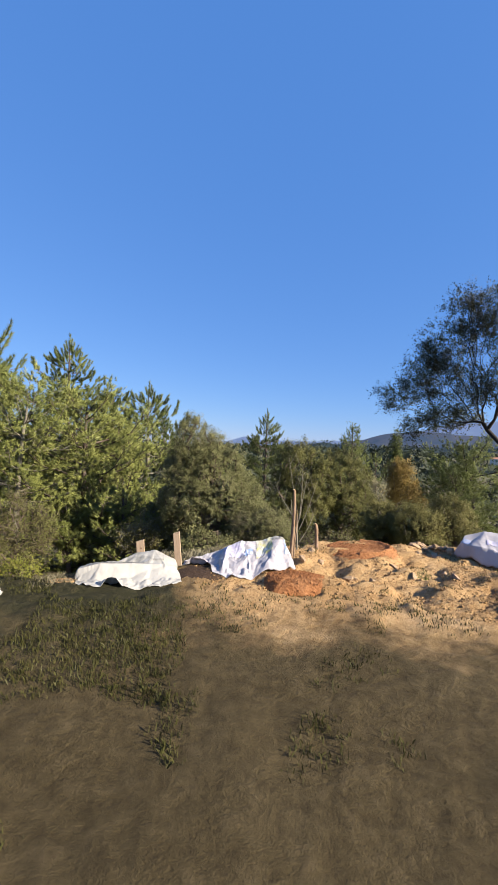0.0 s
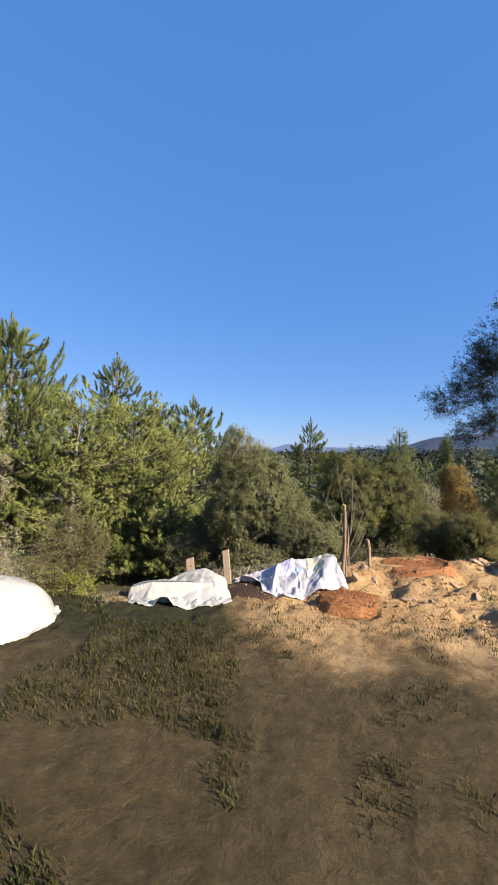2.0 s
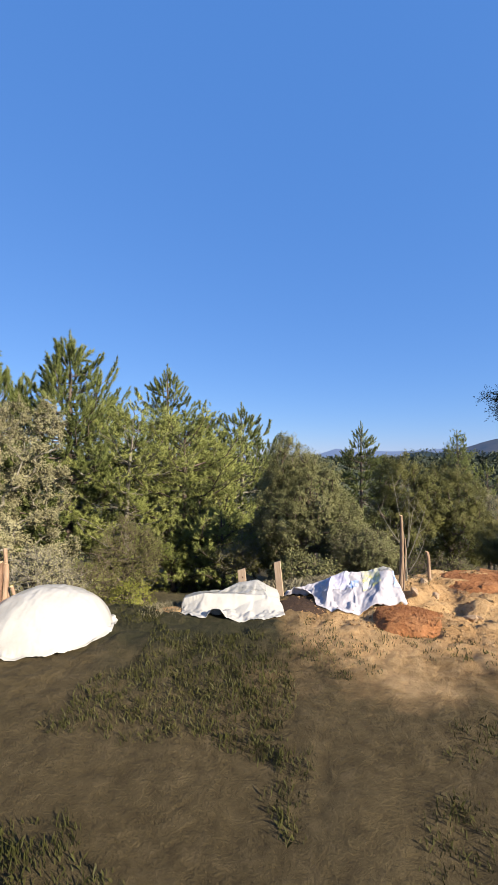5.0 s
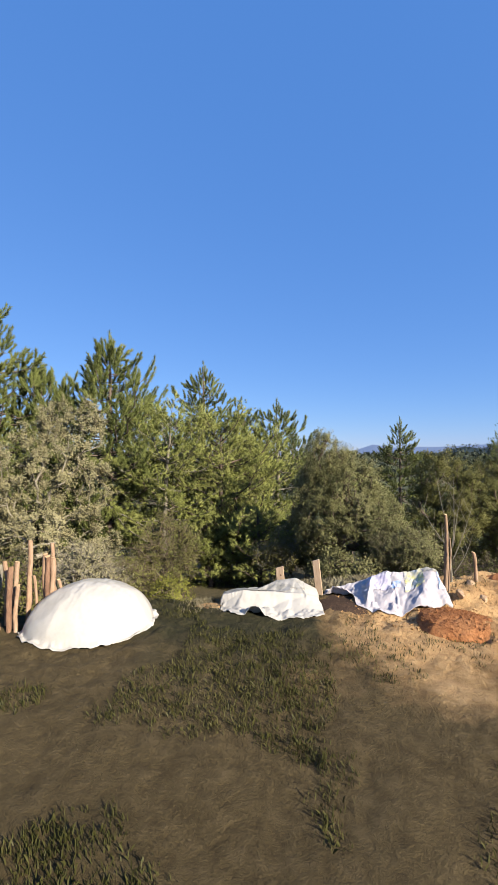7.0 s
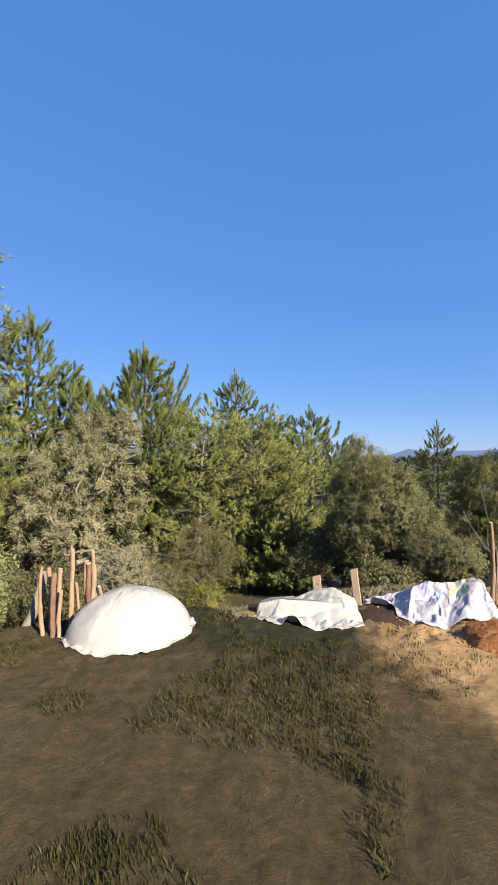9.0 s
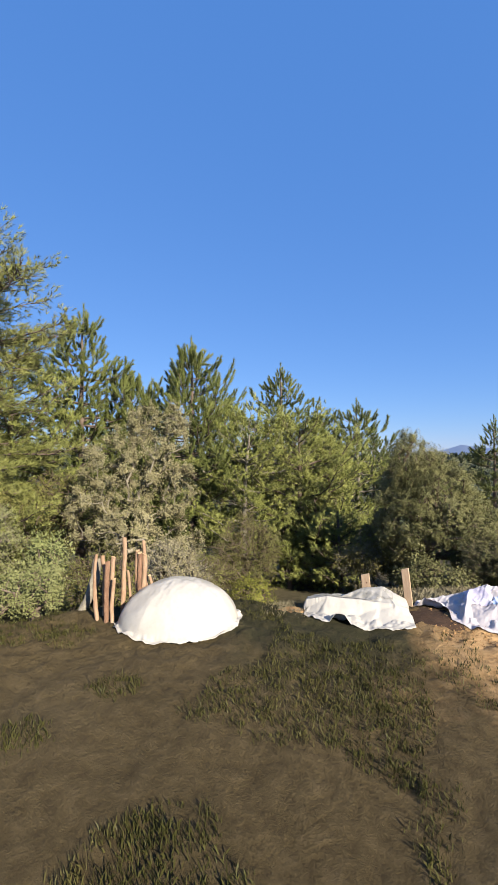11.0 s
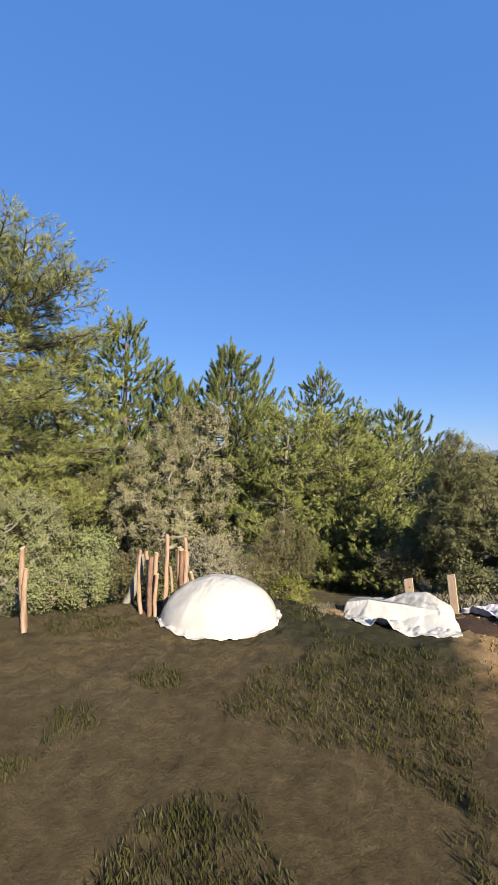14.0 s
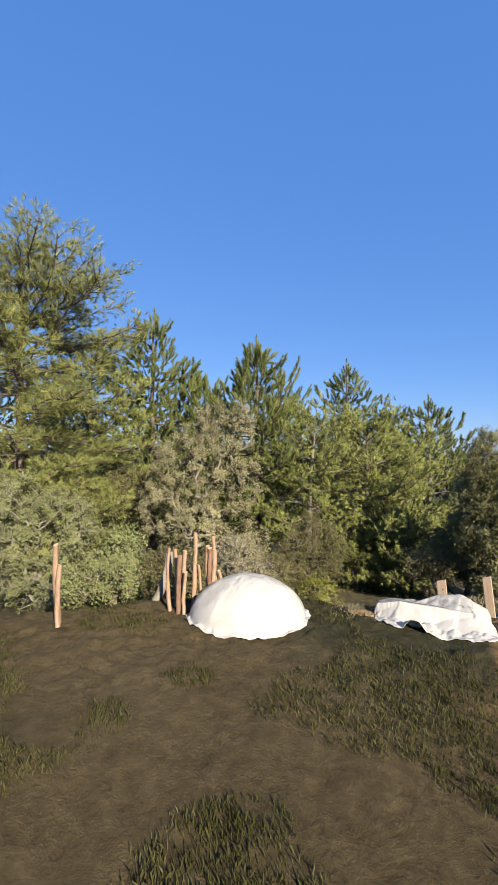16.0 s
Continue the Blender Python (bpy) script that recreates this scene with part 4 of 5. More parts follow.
def soil_heap(az, d, L, W, top, label, seed, mat=SOIL_RED, turn=None, name="earth_mound", flat=False, n=(60, 44)):
    x, y, z = spot(az, d)
    ob = new(name)
    u, v = np.meshgrid(np.linspace(-1, 1, n[0]), np.linspace(-1, 1, n[1]), indexing="ij")
    X, Y = u * L * 1.08, v * W * 1.08
    h = heap_height(X, Y, L, W, top, seed)
    if flat:
        rho = np.hypot(X / L, Y / W) * (1 + 0.08 * fbm(X * 3 + seed, Y * 3, 3))
        h = top * np.clip((1.0 - rho) / 0.3, 0, 1) ** 0.8 + 0.03 * np.exp(-((rho - 0.66) / 0.07) ** 2) * (X > 0) + 0.03 * X / L * (rho < 1) * np.clip((1 - rho) * 5, 0, 1)
    h += (0.006 * fbm(X * 8 + seed, Y * 8, 3) + 0.008 * (0.4 - cells(X * 18, Y * 18, seed)) + 0.009 * (0.4 - cells(X * 34, Y * 34, seed))) * np.clip(h / 0.06, 0, 1)
    tr = radians(az if turn is None else turn)
    wx, wy = x + X * math.cos(tr) - Y * math.sin(tr), y + X * math.sin(tr) + Y * math.cos(tr)
    Z = (height(wx, wy) - z) * (1 - 0.85 * np.clip(h / (0.6 * top), 0, 1)) + h - 0.03 * np.clip(1 - h / (0.5 * top), 0, 1)
    m = n[0] * n[1]
    i, j = np.meshgrid(np.arange(n[0] - 1), np.arange(n[1] - 1), indexing="ij")
    f = np.stack([i * n[1] + j, (i + 1) * n[1] + j, (i + 1) * n[1] + j + 1, i * n[1] + j + 1], -1).reshape(-1, 4)
    ob = new(name, raw_mesh(name, np.stack([X, Y, Z], -1).reshape(m, 3), f, mat, True))
    ob.matrix_basis = pose(x, y, z, 0, 0, math.degrees(tr))
    if flat:
        ob.data.materials.append(SOIL)
        fringe = (rho + 0.1 * fbm(X * 7, Y * 7 + 3, 3) > 0.86)[:-1, :-1].ravel()
        ob.data.polygons.foreach_set("material_index", fringe.astype(np.int32))
    if mat is SOIL_RED:
        r = np.random.default_rng(seed)
        p = np.stack([X, Y, Z], -1)[h > 0.3 * top * (not flat) + 0.02 * flat]
        p = p[r.integers(0, len(p), 3200)] + r.normal(0, 0.01, (3200, 3)) * [1, 1, 0.1]
        v, f = crumbs(r, p, 0.0025 + 0.009 * r.random(3200) ** 5)
        tagged(part_mesh("gravel", v, f, mat, ob), kind="stuff")
    return tagged(ob, label, "soil")


def cells(x, y, seed):
    """Distance to the nearest of many scattered points: sharp creases between shallow dents."""
    ix, iy = np.floor(x), np.floor(y)
    best = np.full(np.shape(x), 9.0)
    for a in (-1, 0, 1):
        for c in (-1, 0, 1):
            cx, cy = ix + a, iy + c
            px = cx + 0.5 + 0.49 * np.sin(cx * 127.1 + cy * 311.7 + seed)
            py = cy + 0.5 + 0.49 * np.sin(cx * 269.5 + cy * 183.3 + seed * 1.7)
            best = np.minimum(best, np.hypot(x - px, y - py))
    return best


def sheet(az, d, label, seed, mat, ridges, front, back, marks=(), gaps=(), crumple=0.02, lump=None, n=(130, 80)):
    """A plastic sheet over a heap. ridges: (points along a crest as (right, away, height), fall in front, fall behind);
    front and back: the outline as (right, away); gaps: (from, to, rise) where the front hem stands off the earth."""
    x, y, z = spot(az, d)
    ob = new("plastic_sheet")
    ob.matrix_basis = pose(x, y, z, 0, 0, az)
    tagged(ob, label, "plastic sheet")
    u, v = np.meshgrid(np.linspace(0, 1, n[0]), np.linspace(0, 1, n[1]), indexing="ij")
    x0, x1 = front[0][0], front[-1][0]
    X = x0 + (x1 - x0) * u + 0.03 * fbm(v * 4 + seed, v * 0 + 3, 3) * (np.abs(u - 0.5) * 2) ** 2
    f0, f1 = (np.interp(X, [p[0] for p in q], [p[1] for p in q]) for q in (front, back))
    f0 = f0 + 0.03 * fbm(X * 7 + seed, X * 0 + 1, 3)
    Y = f0 + (f1 - f0) * v
    wx, wy = X + 0.03 * fbm(X * 5 + seed, Y * 5, 2), Y + 0.03 * fbm(X * 5 + 30, Y * 5 + seed, 2)
    Z = np.full(X.shape, -1.0)
    for pts, ff, fb in ridges:
        for p, q in zip(pts[:-1], pts[1:]):
            p, q = np.array(p), np.array(q)
            e = q[:2] - p[:2]
            s = np.clip(((wx - p[0]) * e[0] + (wy - p[1]) * e[1]) / (e @ e), 0, 1)
            dx, dy = wx - p[0] - s * e[0], wy - p[1] - s * e[1]
            th = np.arctan2(dx, dy)
            fall = np.where(dy < 0, ff, fb) * (1 + 0.05 * np.sin(th * 5 + seed + p[0] * 9))
            Z = np.maximum(Z, p[2] + (q[2] - p[2]) * s - fall * np.hypot(dx, dy))
    if lump is not None:
        cx, cy, top, lx, ly = lump
        Z = np.maximum(Z, top * np.clip(1 - ((X - cx) / lx) ** 2 - ((Y - cy) / ly) ** 2, 0, 1) ** 0.55)
    c, sn = math.cos(radians(az)), math.sin(radians(az))
    earth = height(x + X * c - Y * sn, y + X * sn + Y * c) + 0.012
    # the hem hangs to the earth all round, in shallow scallops
    edge = np.minimum(np.minimum(u, 1 - u) * 6, np.minimum(v, 1 - v) * 5)
    Z = np.where(edge < 0.5, np.minimum(Z, earth + 0.02 + 0.5 * edge), Z) if lump is None else Z
    for a, e, rise in gaps:
        win = np.clip(np.minimum(X - a, e - X) / (0.3 * (e - a)), 0, 1)
        Z = np.maximum(Z, earth + rise * win * np.clip(1 - v * 5, 0, 1) ** 0.3)
    loose = np.clip((Z - earth) / 0.05, 0.2, 1)
    fold = lambda x, y: 1 - 2.6 * np.abs(fbm(x + seed, y, 2))
    k = 0.7 * fold(wx * 3.2 - wy * 2.2, wy * 2.0 + wx * 1.1) + 0.5 * fold(wx * 7 + wy * 5, wy * 5.5 - wx * 2.5) + 0.26 * fold(wx * 15 - wy * 8, wy * 12) + 0.3 * cells(wx * 9 - wy * 4, wy * 5 + wx * 2, seed) + 0.1 * cells(wx * 38, wy * 32, seed + 5)
    Z = np.maximum(Z, earth) + crumple * loose * (k - 0.55) + 0.006
    Z = np.maximum(Z, earth)
    i, j = np.meshgrid(np.arange(n[0] - 1), np.arange(n[1] - 1), indexing="ij")
    f = np.stack([i * n[1] + j, (i + 1) * n[1] + j, (i + 1) * n[1] + j + 1, i * n[1] + j + 1], -1).reshape(-1, 4)
    P = np.stack([X, Y, Z - z], -1)
    cover = part_mesh("cover", P.reshape(-1, 3), f, mat, ob, smooth=True)
    th = cover.modifiers.new("thickness", "SOLIDIFY")
    th.thickness = 0.003
    for (u0, u1, v0, v1), ink, lab in marks:
        a0, a1, b0, b1 = int(u0 * (n[0] - 1)), int(u1 * (n[0] - 1)), int(v0 * (n[1] - 1)), int(v1 * (n[1] - 1))
        Q = P[a0:a1 + 1, b0:b1 + 1] + [0, -0.003, 0.005]
        k, l = np.meshgrid(np.arange(a1 - a0), np.arange(b1 - b0), indexing="ij")
        w = b1 - b0 + 1
        worn = (fbm(k * 0.22 + seed, l * 0.22, 3) + 0.78 - 0.9 * np.maximum(np.abs(k / (a1 - a0) - 0.5), np.abs(l / (b1 - b0) - 0.5)) * 1.0 > 0) | (a1 - a0 < 6)
        q = np.stack([k * w + l, (k + 1) * w + l, (k + 1) * w + l + 1, k * w + l + 1], -1)[worn]
        part_mesh("print", Q.reshape(-1, 3), q, ink, cover, lab, smooth=True)
    return ob


sheet(15.0, 5.1, "crumpled white plastic sheet over a soil heap", 3, SHEET,
      [([(-0.3, 0.15, 0.08), (-0.22, 0.2, 0.12), (0.05, 0.25, 0.21), (0.27, 0.2, 0.25), (0.5, 0.12, 0.13)], 0.5, 0.9),
       ([(-0.55, 0.0, 0.1), (-0.36, -0.03, 0.18), (0.0, -0.05, 0.165), (0.3, -0.04, 0.15)], 1.15, 0.25), ([(0.27, 0.2, 0.25), (0.36, -0.06, 0.14)], 0.9, 0.9)],
      [(-0.62, -0.2), (-0.4, -0.36), (0.3, -0.42), (0.54, -0.36)], [(-0.62, 0.2), (-0.2, 0.42), (0.3, 0.5), (0.54, 0.4)],
      # a greyer patch over the slope behind the crest
      marks=[((0.22, 0.86, 0.5, 0.97), GREY_PATCH, "grey patch")], gaps=[(-0.32, -0.1, 0.09)], crumple=0.009)
sheet(0.5, 5.3, "wrinkled white printed plastic sheet over a soil heap", 8, SHEET_COOL,
      [([(-0.72, 0.15, 0.06), (-0.56, 0.2, 0.09), (-0.34, 0.22, 0.17), (-0.18, 0.2, 0.25), (0.0, 0.2, 0.32), (0.27, 0.2, 0.33), (0.44, 0.2, 0.40), (0.5, 0.15, 0.40)], 0.72, 1.2),
       ([(0.5, 0.15, 0.40), (0.6, 0.0, 0.22), (0.64, -0.1, 0.12)], 1.5, 1.5), ([(-0.18, 0.2, 0.25), (-0.24, -0.16, 0.1)], 0.9, 0.9), ([(0.05, 0.2, 0.32), (0.1, -0.2, 0.07)], 0.9, 0.9)],
      [(-0.76, 0.1), (-0.4, 0.0), (-0.34, -0.24), (0.0, -0.34), (0.3, -0.26), (0.68, -0.12)], [(-0.76, 0.25), (-0.3, 0.45), (0.4, 0.5), (0.68, 0.3)],
      # the mauve patch on this sheet paints the shaded facet of a fold
      [((0.66, 0.8, 0.3, 0.68), YELLOW_INK, "faded yellow print"), ((0.9, 0.97, 0.2, 0.5), BLUE_INK, "pale blue printed band"), ((0.36, 0.56, 0.42, 0.66), MAUVE_INK_SHADE, "faint mauve tint"), ((0.56, 0.63, 0.4, 0.52), BLUE_INK, "small blue printed bar"), ((0.8, 0.92, 0.5, 0.75), GREY_PATCH, "grey patch")], [(-0.76, -0.36, 0.07)], 0.026, n=(190, 120))
sheet(-30.5, 7.1, "white plastic sheet with faint print drawn over a heap", 14, SHEET_COOL,
      [([(-0.47, 0.1, 0.28), (-0.11, 0.2, 0.40), (0.4, 0.25, 0.38), (0.75, 0.2, 0.25)], 0.55, 1.0), ([(-0.11, 0.2, 0.40), (-0.16, -0.1, 0.16)], 1.0, 1.0)],
      [(-0.5, 0.05), (-0.22, -0.16), (0.1, -0.24), (0.85, -0.3)], [(-0.5, 0.2), (0.0, 0.6), (0.85, 0.5)],
      # mauve here is faint print
      [((0.1, 0.17, 0.1, 0.3), BLUE_INK, "small blue printed bar"), ((0.32, 0.5, 0.2, 0.32), MAUVE_INK_SHADE, "faint mauve tint")], crumple=0.011)
sheet(38.0, 4.9, "smooth white plastic sheet over a rounded heap", 21, SHEET, [([(-0.05, 0.0, 0.43), (0.05, 0.0, 0.44)], 0.8, 0.8)],
      [(-0.68, -0.04), (-0.6, -0.28), (-0.45, -0.43), (-0.25, -0.54), (0.0, -0.58), (0.25, -0.54), (0.45, -0.43), (0.6, -0.28), (0.68, -0.04)], [(-0.68, 0.04), (-0.5, 0.42), (0.0, 0.6), (0.5, 0.42), (0.68, 0.04)], crumple=0.012, lump=(0.0, 0.0, 0.45, 0.64, 0.52))


def board_stake(az, d, top, w, lean, label, knot=None):
    """A sawn board driven into the earth, its top cut aslant."""
    top -= spot(az, d)[2]
    bm = bmesh.new()
    bmesh.ops.create_cube(bm, size=1)
    bmesh.ops.scale(bm, vec=(w, 0.025, top + 0.2), verts=bm.verts)
    bmesh.ops.translate(bm, vec=(0, 0, (top - 0.2) / 2), verts=bm.verts)
    for v in bm.verts:
        if v.co.z > 0:
            v.co.z += v.co.x * 0.25
    bmesh.ops.bevel(bm, geom=bm.edges[:], offset=0.003, segments=1, affect="EDGES")
    me = bpy.data.meshes.new("board_stake")
    bm.to_mesh(me)
    bm.free()
    me.materials.append(PLANK)
    ob = new("board_stake", me)
    x, y, z = spot(az, d)
    ob.matrix_basis = pose(x, y, z, 2, lean, az - 14)
    if knot is not None:
        kb = bmesh.new()
        bmesh.ops.create_uvsphere(kb, u_segments=10, v_segments=6, radius=1)
        bmesh.ops.scale(kb, vec=(0.009, 0.003, 0.012), verts=kb.verts)
        bmesh.ops.translate(kb, vec=(0.012, -0.0125, top - knot), verts=kb.verts)
        part("knot", kb, BROWN_LOG, ob, "dark knot in the wood")
    return tagged(ob, label, "stake", "stakes by the heaps")


board_stake(13.85, 5.55, 0.33, 0.1, -4, "short raw wooden board stake in the earth", 0.1)
board_stake(9.0, 5.45, 0.45, 0.085, -5, "tall raw wooden board stake in the earth")


def pole(name, az, d, top, r0, r1, label, mat, seed, lean=(0, 0), kink=0.02, group="", category="post", bend=0.0):
    """A round pole with a crooked axis, knots and a paler cut end."""
    r = np.random.default_rng(seed)
    ob = thing(name, az, d, label, category, group, turn=0)
    top -= spot(az, d)[2]
    n, k = 34, 12
    zz = np.linspace(-0.15, top, n)
    ax = np.cumsum(np.cumsum(r.normal(0, kink * 0.018, (n, 2)), 0), 0)
    ax -= ax[2] + (ax[-1] - ax[2]) * ((zz / top)[:, None])
    ax += np.outer(zz / top, [math.tan(radians(a)) * top for a in lean])
    ax[:, 0] -= bend * np.clip((zz / top - 0.55) / 0.45, 0, 1) ** 2
    a = np.arange(k) * 2 * np.pi / k
    rad = np.interp(zz, [0, top], [r0, r1])[:, None] * (0.95 + 0.16 * fbm(zz * 7 + seed * 3.1, zz * 0 + seed, 3)[:, None] + 0.07 * np.cos(a[None] * 2 + zz[:, None] * 5 + r.random() * 6) + 0.05 * np.cos(a[None] * 3 - zz[:, None] * 9 + r.random() * 6) + 0.025 * r.normal(size=(n, k)))
    V = np.stack([ax[:, :1] + np.cos(a)[None] * rad, ax[:, 1:] + np.sin(a)[None] * rad, np.repeat(zz[:, None], k, 1)], -1)
    V[-1, :, 2] += (np.cos(a + r.random() * 6) * r1 * 0.35)
    i, j = np.meshgrid(np.arange(n - 1), np.arange(k), indexing="ij")
    f = np.stack([i * k + j, i * k + (j + 1) % k, (i + 1) * k + (j + 1) % k, (i + 1) * k + j], -1).reshape(-1, 4)
    shaft = part_mesh("shaft", V.reshape(-1, 3), f, mat, ob, smooth=True)
    rim = V[-1]
    c = rim.mean(0) + [0, 0, 0.003]
    tv = np.vstack([rim, c[None]])
    part_mesh("cut_end", tv, np.stack([np.arange(k), (np.arange(k) + 1) % k, np.full(k, k)], 1), CUT_WOOD, shaft, "pale sawn end")
    return ob


pole("wooden_post", -6.25, 5.85, 1.0, 0.03, 0.022, "weathered grey-brown post standing in the earth", GREY_WOOD, 71, (1, 0), 0.02)
pole("wooden_post", -6.6, 5.8, 0.72, 0.011, 0.008, "thin weathered stick bound beside the post", GREY_WOOD, 72, (2, 0), 0.03)
pole("wooden_post", -9.7, 6.45, 0.44, 0.026, 0.021, "short peeled yellow-brown post with a bent top", LOG, 73, (-2, 0), 0.015, bend=0.02)
for k, (a, dd, top, r0, lx) in enumerate([(47.8, 5.15, 0.72, 0.025, 1), (47.1, 5.2, 0.69, 0.029, 1), (46.75, 5.1, 0.65, 0.033, -2), (46.3, 5.15, 0.69, 0.029, -4),
                                          (44.75, 5.2, 0.88, 0.03, -1), (42.95, 5.15, 0.73, 0.029, 1), (42.5, 5.1, 0.71, 0.03, 3), (41.8, 5.2, 0.82, 0.024, 5),
                                          (46.0, 5.05, 0.47, 0.024, -2), (44.25, 5.15, 0.52, 0.018, 0), (41.45, 5.12, 0.45, 0.022, 3), (41.85, 5.1, 0.69, 0.034, 4), (60.6, 5.08, 0.64, 0.031, 0)]):
    pole("log_post", a, dd, top, r0 * 0.9, r0 * 0.82, "rough brown log post standing upright at the edge" if k in (2, 6) else "peeled reddish log post standing upright at the edge", BROWN_LOG if k in (2, 6) else LOG, 80 + k, (-lx, 0), 0.05, "log posts in a row")
pole("log_post", 60.8, 5.2, 0.82, 0.034, 0.03, "peeled reddish log post standing upright at the edge", LOG, 95, (-3, 0), 0.05, "log posts in a row")

pole("tree_trunk", 49.2, 5.5, 0.59, 0.066, 0.05, "bare grey tree trunk leaning behind the log posts", BARK_PALE, 97, (9.5, 10.4), 0.06, category="trunk")

soil_heap(-15.2, 6.7, 0.66, 0.62, 0.125, "flat-topped heap of red clay soil", 4, flat=True, n=(150, 130))
# the dark colour here stands in for the shaded pit
soil_heap(6.2, 5.2, 0.36, 0.36, 0.045, "soil between the sheets, coloured dark as if shaded", 16, SHADE_SOIL)
soil_heap(-6.9, 4.95, 0.4, 0.36, 0.065, "low heap of loose reddish soil", 6)
soil_heap(22.6, 5.15, 0.3, 0.1, 0.028, "low bank of ochre soil beside a sheet", 18, SOIL)
# painted dark so the gap below the hem looks shaded
soil_heap(14.0, 5.4, 0.4, 0.22, 0.1, "soil heap under a white sheet", 9, SHADE_SOIL)
soil_heap(0.2, 5.5, 0.4, 0.2, 0.1, "soil heap under a printed sheet", 10, SOIL_RED)
soil_heap(-32.0, 7.3, 0.7, 0.35, 0.12, "soil heap under a white sheet", 12, SOIL)

# stones: a row of rubble by the sheet, and single ones on the earth


def stone_mesh(seed, name="stone"):
    r = np.random.default_rng(seed)
    bm = bmesh.new()
    bmesh.ops.create_icosphere(bm, subdivisions=2, radius=1)
    cut = unit(r.normal(size=(13, 3)))
    lim = r.uniform(0.42, 0.85, 13)
    for v in bm.verts:
        p = np.array(v.co)
        for c, l in zip(cut, lim):
            q = p @ c
            if q > l:
                p = p - c * (q - l) * 0.9
        v.co = Vector(p * (1 + 0.04 * r.normal()))
    me = bpy.data.meshes.new(name)
    bm.to_mesh(me)
    bm.free()
    me.materials.append(STONE)
    return me


shapes = [stone_mesh(200 + k) for k in range(6)]
sr = np.random.default_rng(77)


def stone(az, d, size, up=0.0):
    x, y, z = spot(az, d)
    ob = new("stone", shapes[sr.integers(6)])
    sc = size * sr.uniform(0.8, 1.2, 3) * np.array([1.35, 1.0, 0.75])
    ob.matrix_basis = Matrix.LocRotScale((x, y, z + sc[2] * 0.25 + up), Euler(sr.uniform(-0.5, 0.5, 3) * [1, 1, 6]), sc)
    return tagged(ob, "pale rough field stone on the earth", "stone", "field stones")


for k in range(26):
    stone(sr.uniform(-28.0, -21.8), sr.uniform(6.95, 7.6), sr.uniform(0.045, 0.1))
for k in range(8):
    stone(sr.uniform(-27.5, -23.5), sr.uniform(7.15, 7.4), sr.uniform(0.05, 0.09), 0.07)
for a, dd, sz in [(-13.6, 5.25, 0.09), (-14.6, 5.4, 0.06), (-7.8, 5.7, 0.09), (-9.0, 6.2, 0.08), (-10.2, 5.9, 0.07), (-17.0, 5.4, 0.06), (-22.0, 5.9, 0.07), (-25.5, 6.2, 0.08), (-26.8, 5.9, 0.06), (-19.5, 6.2, 0.06)]:
    stone(a, dd, sz * 0.85)

# clods and gravel strewn over the earth
cr = np.random.default_rng(91)
nc = 34000
ca, cd = cr.uniform(-45, 7, nc), cr.uniform(4.6, 7.6, nc)
cx, cy = -np.sin(np.radians(ca)) * cd, np.cos(np.radians(ca)) * cd
thick = fbm(cx * 0.8 + 4, cy * 0.8, 3) + 0.6 * fbm(cx * 4, cy * 4 + 9, 3) + cr.random(nc) * 0.5
cx, cy = cx[thick > 0.15], cy[thick > 0.15]
cs = 0.003 + 0.016 * cr.random(len(cx)) ** 8
cv, of = crumbs(cr, np.stack([cx, cy, height(cx, cy) + cs * 0.2], 1), cs)
clods = new("clods", raw_mesh("clods", cv, of, SOIL))
tagged(clods, "loose clods and gravel on the earth", "clods", kind="stuff")


def blades(name, az, d, count, label, mat, hgt, seed, spread=None):
    """Grass: narrow bent blades in tufts."""
    r = np.random.default_rng(seed)
    tx = r.uniform(*az, count), r.uniform(*d, count)
    x, y = -np.sin(np.radians(tx[0])) * tx[1], np.cos(np.radians(tx[0])) * tx[1]
    if spread is not None:
        k = fbm(x * 1.3 + seed, y * 1.3, 3) > spread
        x, y = x[k], y[k]
    for a, dd, half, deep in ((15.0, 5.0, 0.72, 0.62), (38.0, 4.9, 0.75, 0.66), (0.5, 5.3, 0.78, 0.5)):
        c0, s0 = math.cos(radians(a)), math.sin(radians(a))
        k = (np.abs(x * c0 + y * s0) > half) | (np.abs(-x * s0 + y * c0 - dd) > deep)
        x, y = x[k], y[k]
    per = 9
    apart = 0.12 if mat is DRY_GRASS else 0.03
    x, y = np.repeat(x, per) + r.normal(0, apart, len(x) * per), np.repeat(y, per) + r.normal(0, apart, len(y) * per)
    b = np.stack([x, y, height(x, y)], 1)
    m = len(b)
    lean = r.normal(0, 0.35 if mat is DRY_GRASS else 0.3, (m, 3)) * [1, 1, 0]
    h = hgt * r.uniform(0.4, 1.2, m)[:, None]
    w = unit(r.normal(size=(m, 3)) * [1, 1, 0]) * (0.0007 if mat is DRY_GRASS else 0.003)
    V = np.stack([b - w, b + w, b + (lean * 0.35 + [0, 0, 0.6]) * h + w * 0.7, b + (lean + [0, 0, 1]) * h], 1)
    return tagged(new(name, raw_mesh(name, V.reshape(-1, 3), np.arange(m * 4).reshape(-1, 4), mat)), label, "grass", kind="stuff")


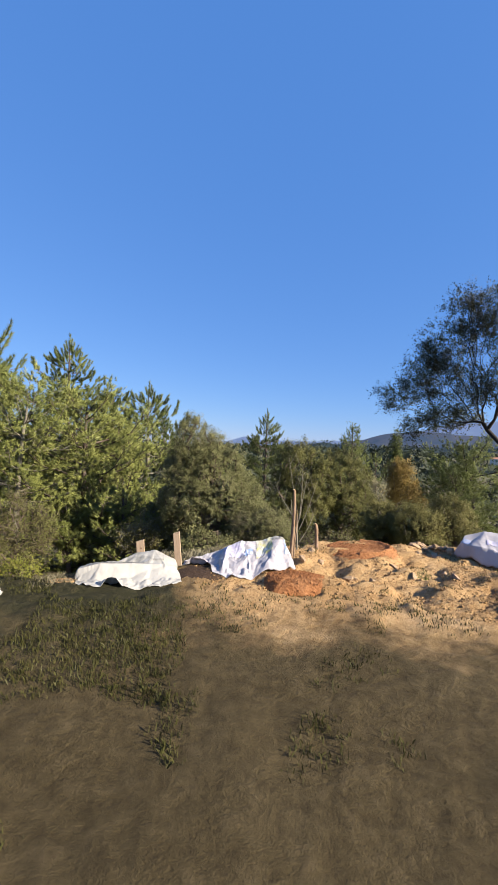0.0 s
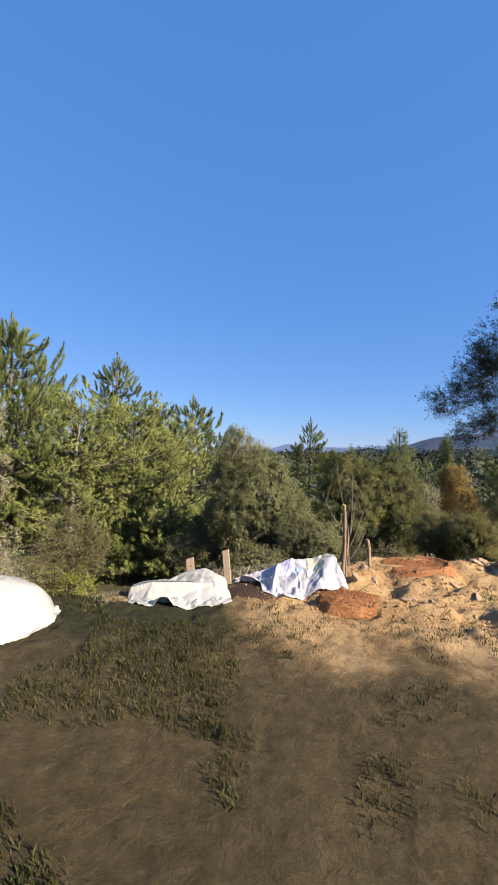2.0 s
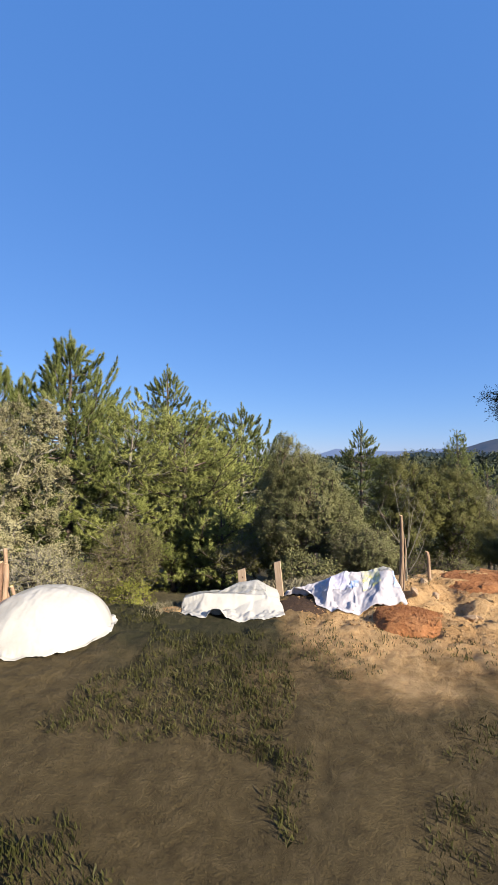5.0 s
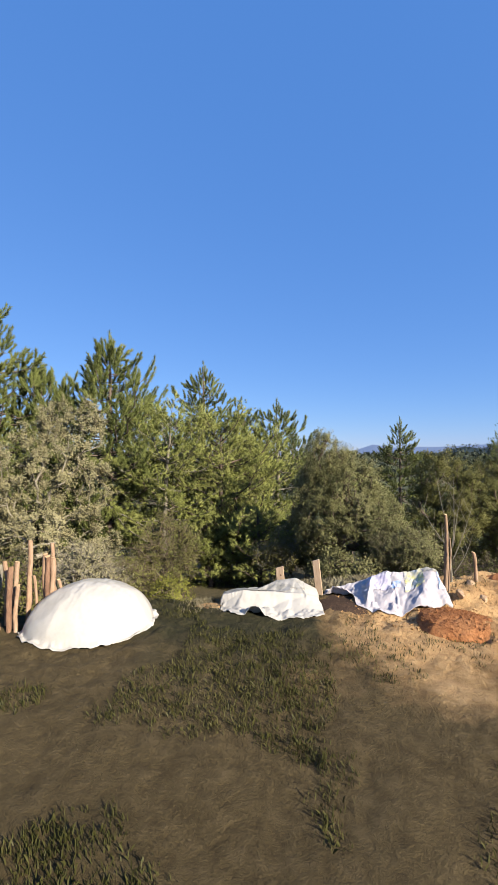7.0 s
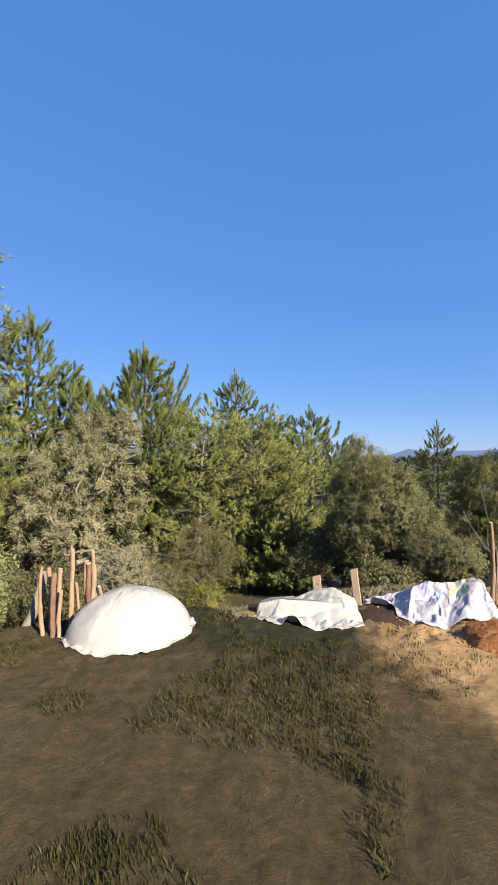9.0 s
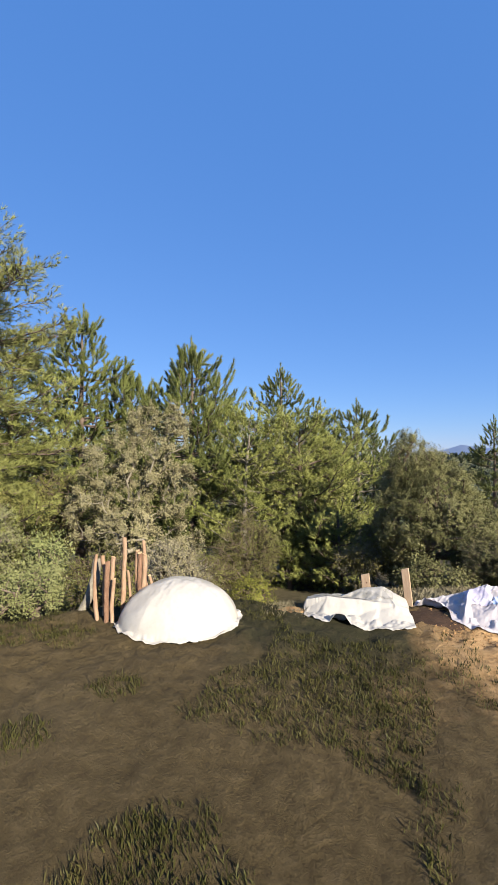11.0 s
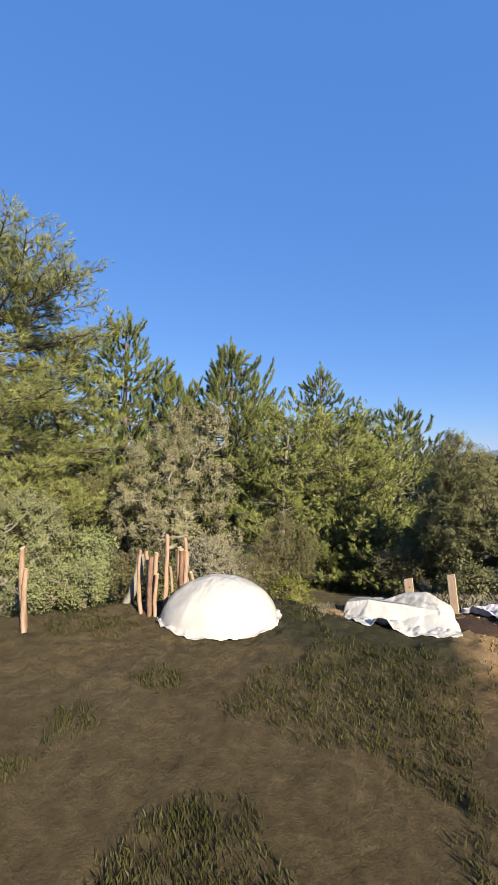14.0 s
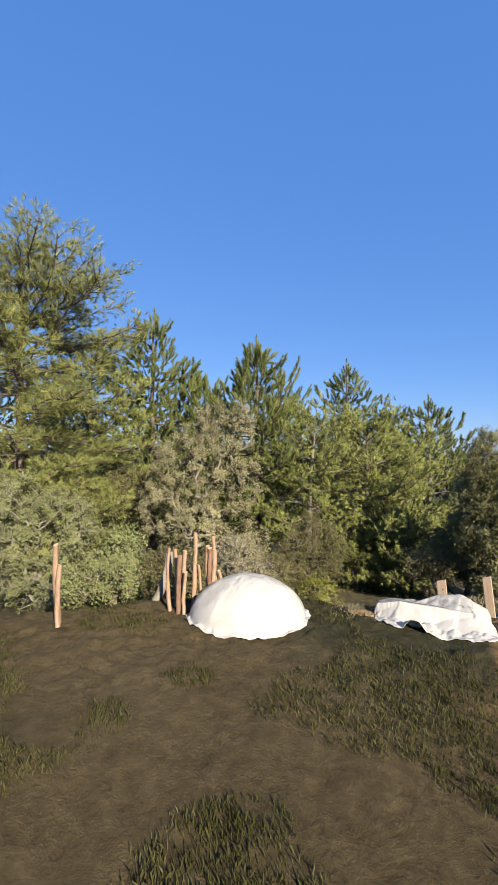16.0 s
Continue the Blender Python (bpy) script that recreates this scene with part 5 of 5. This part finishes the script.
blades("grass", (8, 75), (1.2, 5.6), 5600, "short olive winter grass on the near earth", GRASS, 0.04, 301, -0.05)
blades("grass", (-45, 8), (1.2, 7.5), 2600, "sparse olive weeds on the near earth", GRASS, 0.035, 302, 0.2)
blades("weed", (-23.7, -22.4), (5.95, 6.1), 16, "small green weed growing on the bare earth", WEED, 0.03, 305)
blades("weed", (-11.2, -8.8), (5.2, 5.4), 14, "small green weed growing on the bare earth", WEED, 0.025, 306)
blades("dry_grass", (19.6, 25), (5.0, 5.6), 260, "dry straw-coloured grass on a low bank", DRY_GRASS, 0.06, 304)
blades("dry_grass", (2, 11.5), (5.7, 6.5), 1300, "dry straw-coloured grass at the terrace edge", DRY_GRASS, 0.12, 303)

# ---- a leafless sapling by the post ----


def sapling(az, d, label, seed):
    r = np.random.default_rng(seed)
    ob = thing("sapling", az, d, label, "sapling")
    foot = np.array([[0, 0, -0.2], [0.01, 0, 0.1], [0.0, 0, 0.3], [0.015, 0, 0.45]])
    v, f = polyline_tubes([(foot, np.array([0.014, 0.013, 0.012, 0.009]))], 6)
    part_mesh("trunk", v, f, BARK_PALE, ob, smooth=True)
    for fan, ln, up in [(-30, 0.75, 0.44), (-20, 0.5, 0.3), (-4, 1.1, 0.43), (6, 1.0, 0.44), (24, 0.85, 0.3), (30, 0.6, 0.12), (12, 0.7, 0.44)]:
        s = np.linspace(0, 1, 12)
        a = radians(fan) * (1.15 - 0.4 * s) + np.cumsum(r.normal(0, 0.03, 12))
        pts = np.cumsum(np.stack([np.sin(a), r.normal(0, 0.12, 12), np.cos(a)], 1) * (ln / 12), 0)
        pts += [np.interp(up, foot[:, 2], foot[:, 0]), 0, up - ln / 12]
        lines = [(pts, 0.0055 * (1 - s) + 0.0016)]
        for q in (5, 7, 9):
            w = np.array([math.sin(a[q] + r.choice([-0.7, 0.7])), r.normal(0, 0.2), 0.8])
            lines.append((np.array([pts[q], pts[q] + w * 0.1, pts[q] + w * 0.2 + [0, 0, 0.05]]), np.array([0.0025, 0.002, 0.0012])))
        v, f = polyline_tubes(lines, 5)
        part_mesh("stem", v, f, BARK_PALE, ob, smooth=True)


sapling(-6.9, 6.15, "thin leafless sapling beside the post", 55)

# ---- a house far down in the valley ----


def far_house(az, d, w, dp, h, label):
    ob = thing("house", az, d, label, "house", "houses in the valley")
    def box(name, c, s, mat, lab="", par=None):
        bm = bmesh.new()
        bmesh.ops.create_cube(bm, size=1)
        bmesh.ops.scale(bm, vec=s, verts=bm.verts)
        bmesh.ops.translate(bm, vec=c, verts=bm.verts)
        return part(name, bm, mat, par or ob, lab)
    wall = box("wall", (0, 0, h / 2 - 1), (w, dp, h + 2), PLASTER)
    bm = bmesh.new()
    e = 0.5
    vs = [bm.verts.new(p) for p in [(-w / 2 - e, -dp / 2 - e, h), (w / 2 + e, -dp / 2 - e, h), (w / 2 + e, dp / 2 + e, h), (-w / 2 - e, dp / 2 + e, h), (-w / 2 - e, 0, h + dp * 0.22), (w / 2 + e, 0, h + dp * 0.22)]]
    for q in ((0, 1, 5, 4), (2, 3, 4, 5), (1, 2, 5), (3, 0, 4), (3, 2, 1, 0)):
        bm.faces.new([vs[i] for i in q])
    part("roof", bm, ROOF_TILE, ob)
    for k in range(3):
        box("window", (-w * 0.3 + k * w * 0.3, -dp / 2 - 0.02, h * 0.55), (w * 0.14, 0.1, h * 0.34), PLASTER, "", wall)
        box("pane", (-w * 0.3 + k * w * 0.3, -dp / 2 - 0.06, h * 0.55), (w * 0.11, 0.08, h * 0.28), WINDOW_DARK, "dark window glass", wall)


far_house(-30.6, 420, 9, 7, 3.2, "pale plastered house with a tiled roof")
far_house(-33.4, 440, 9, 7, 3.2, "pale plastered house with a tiled roof")
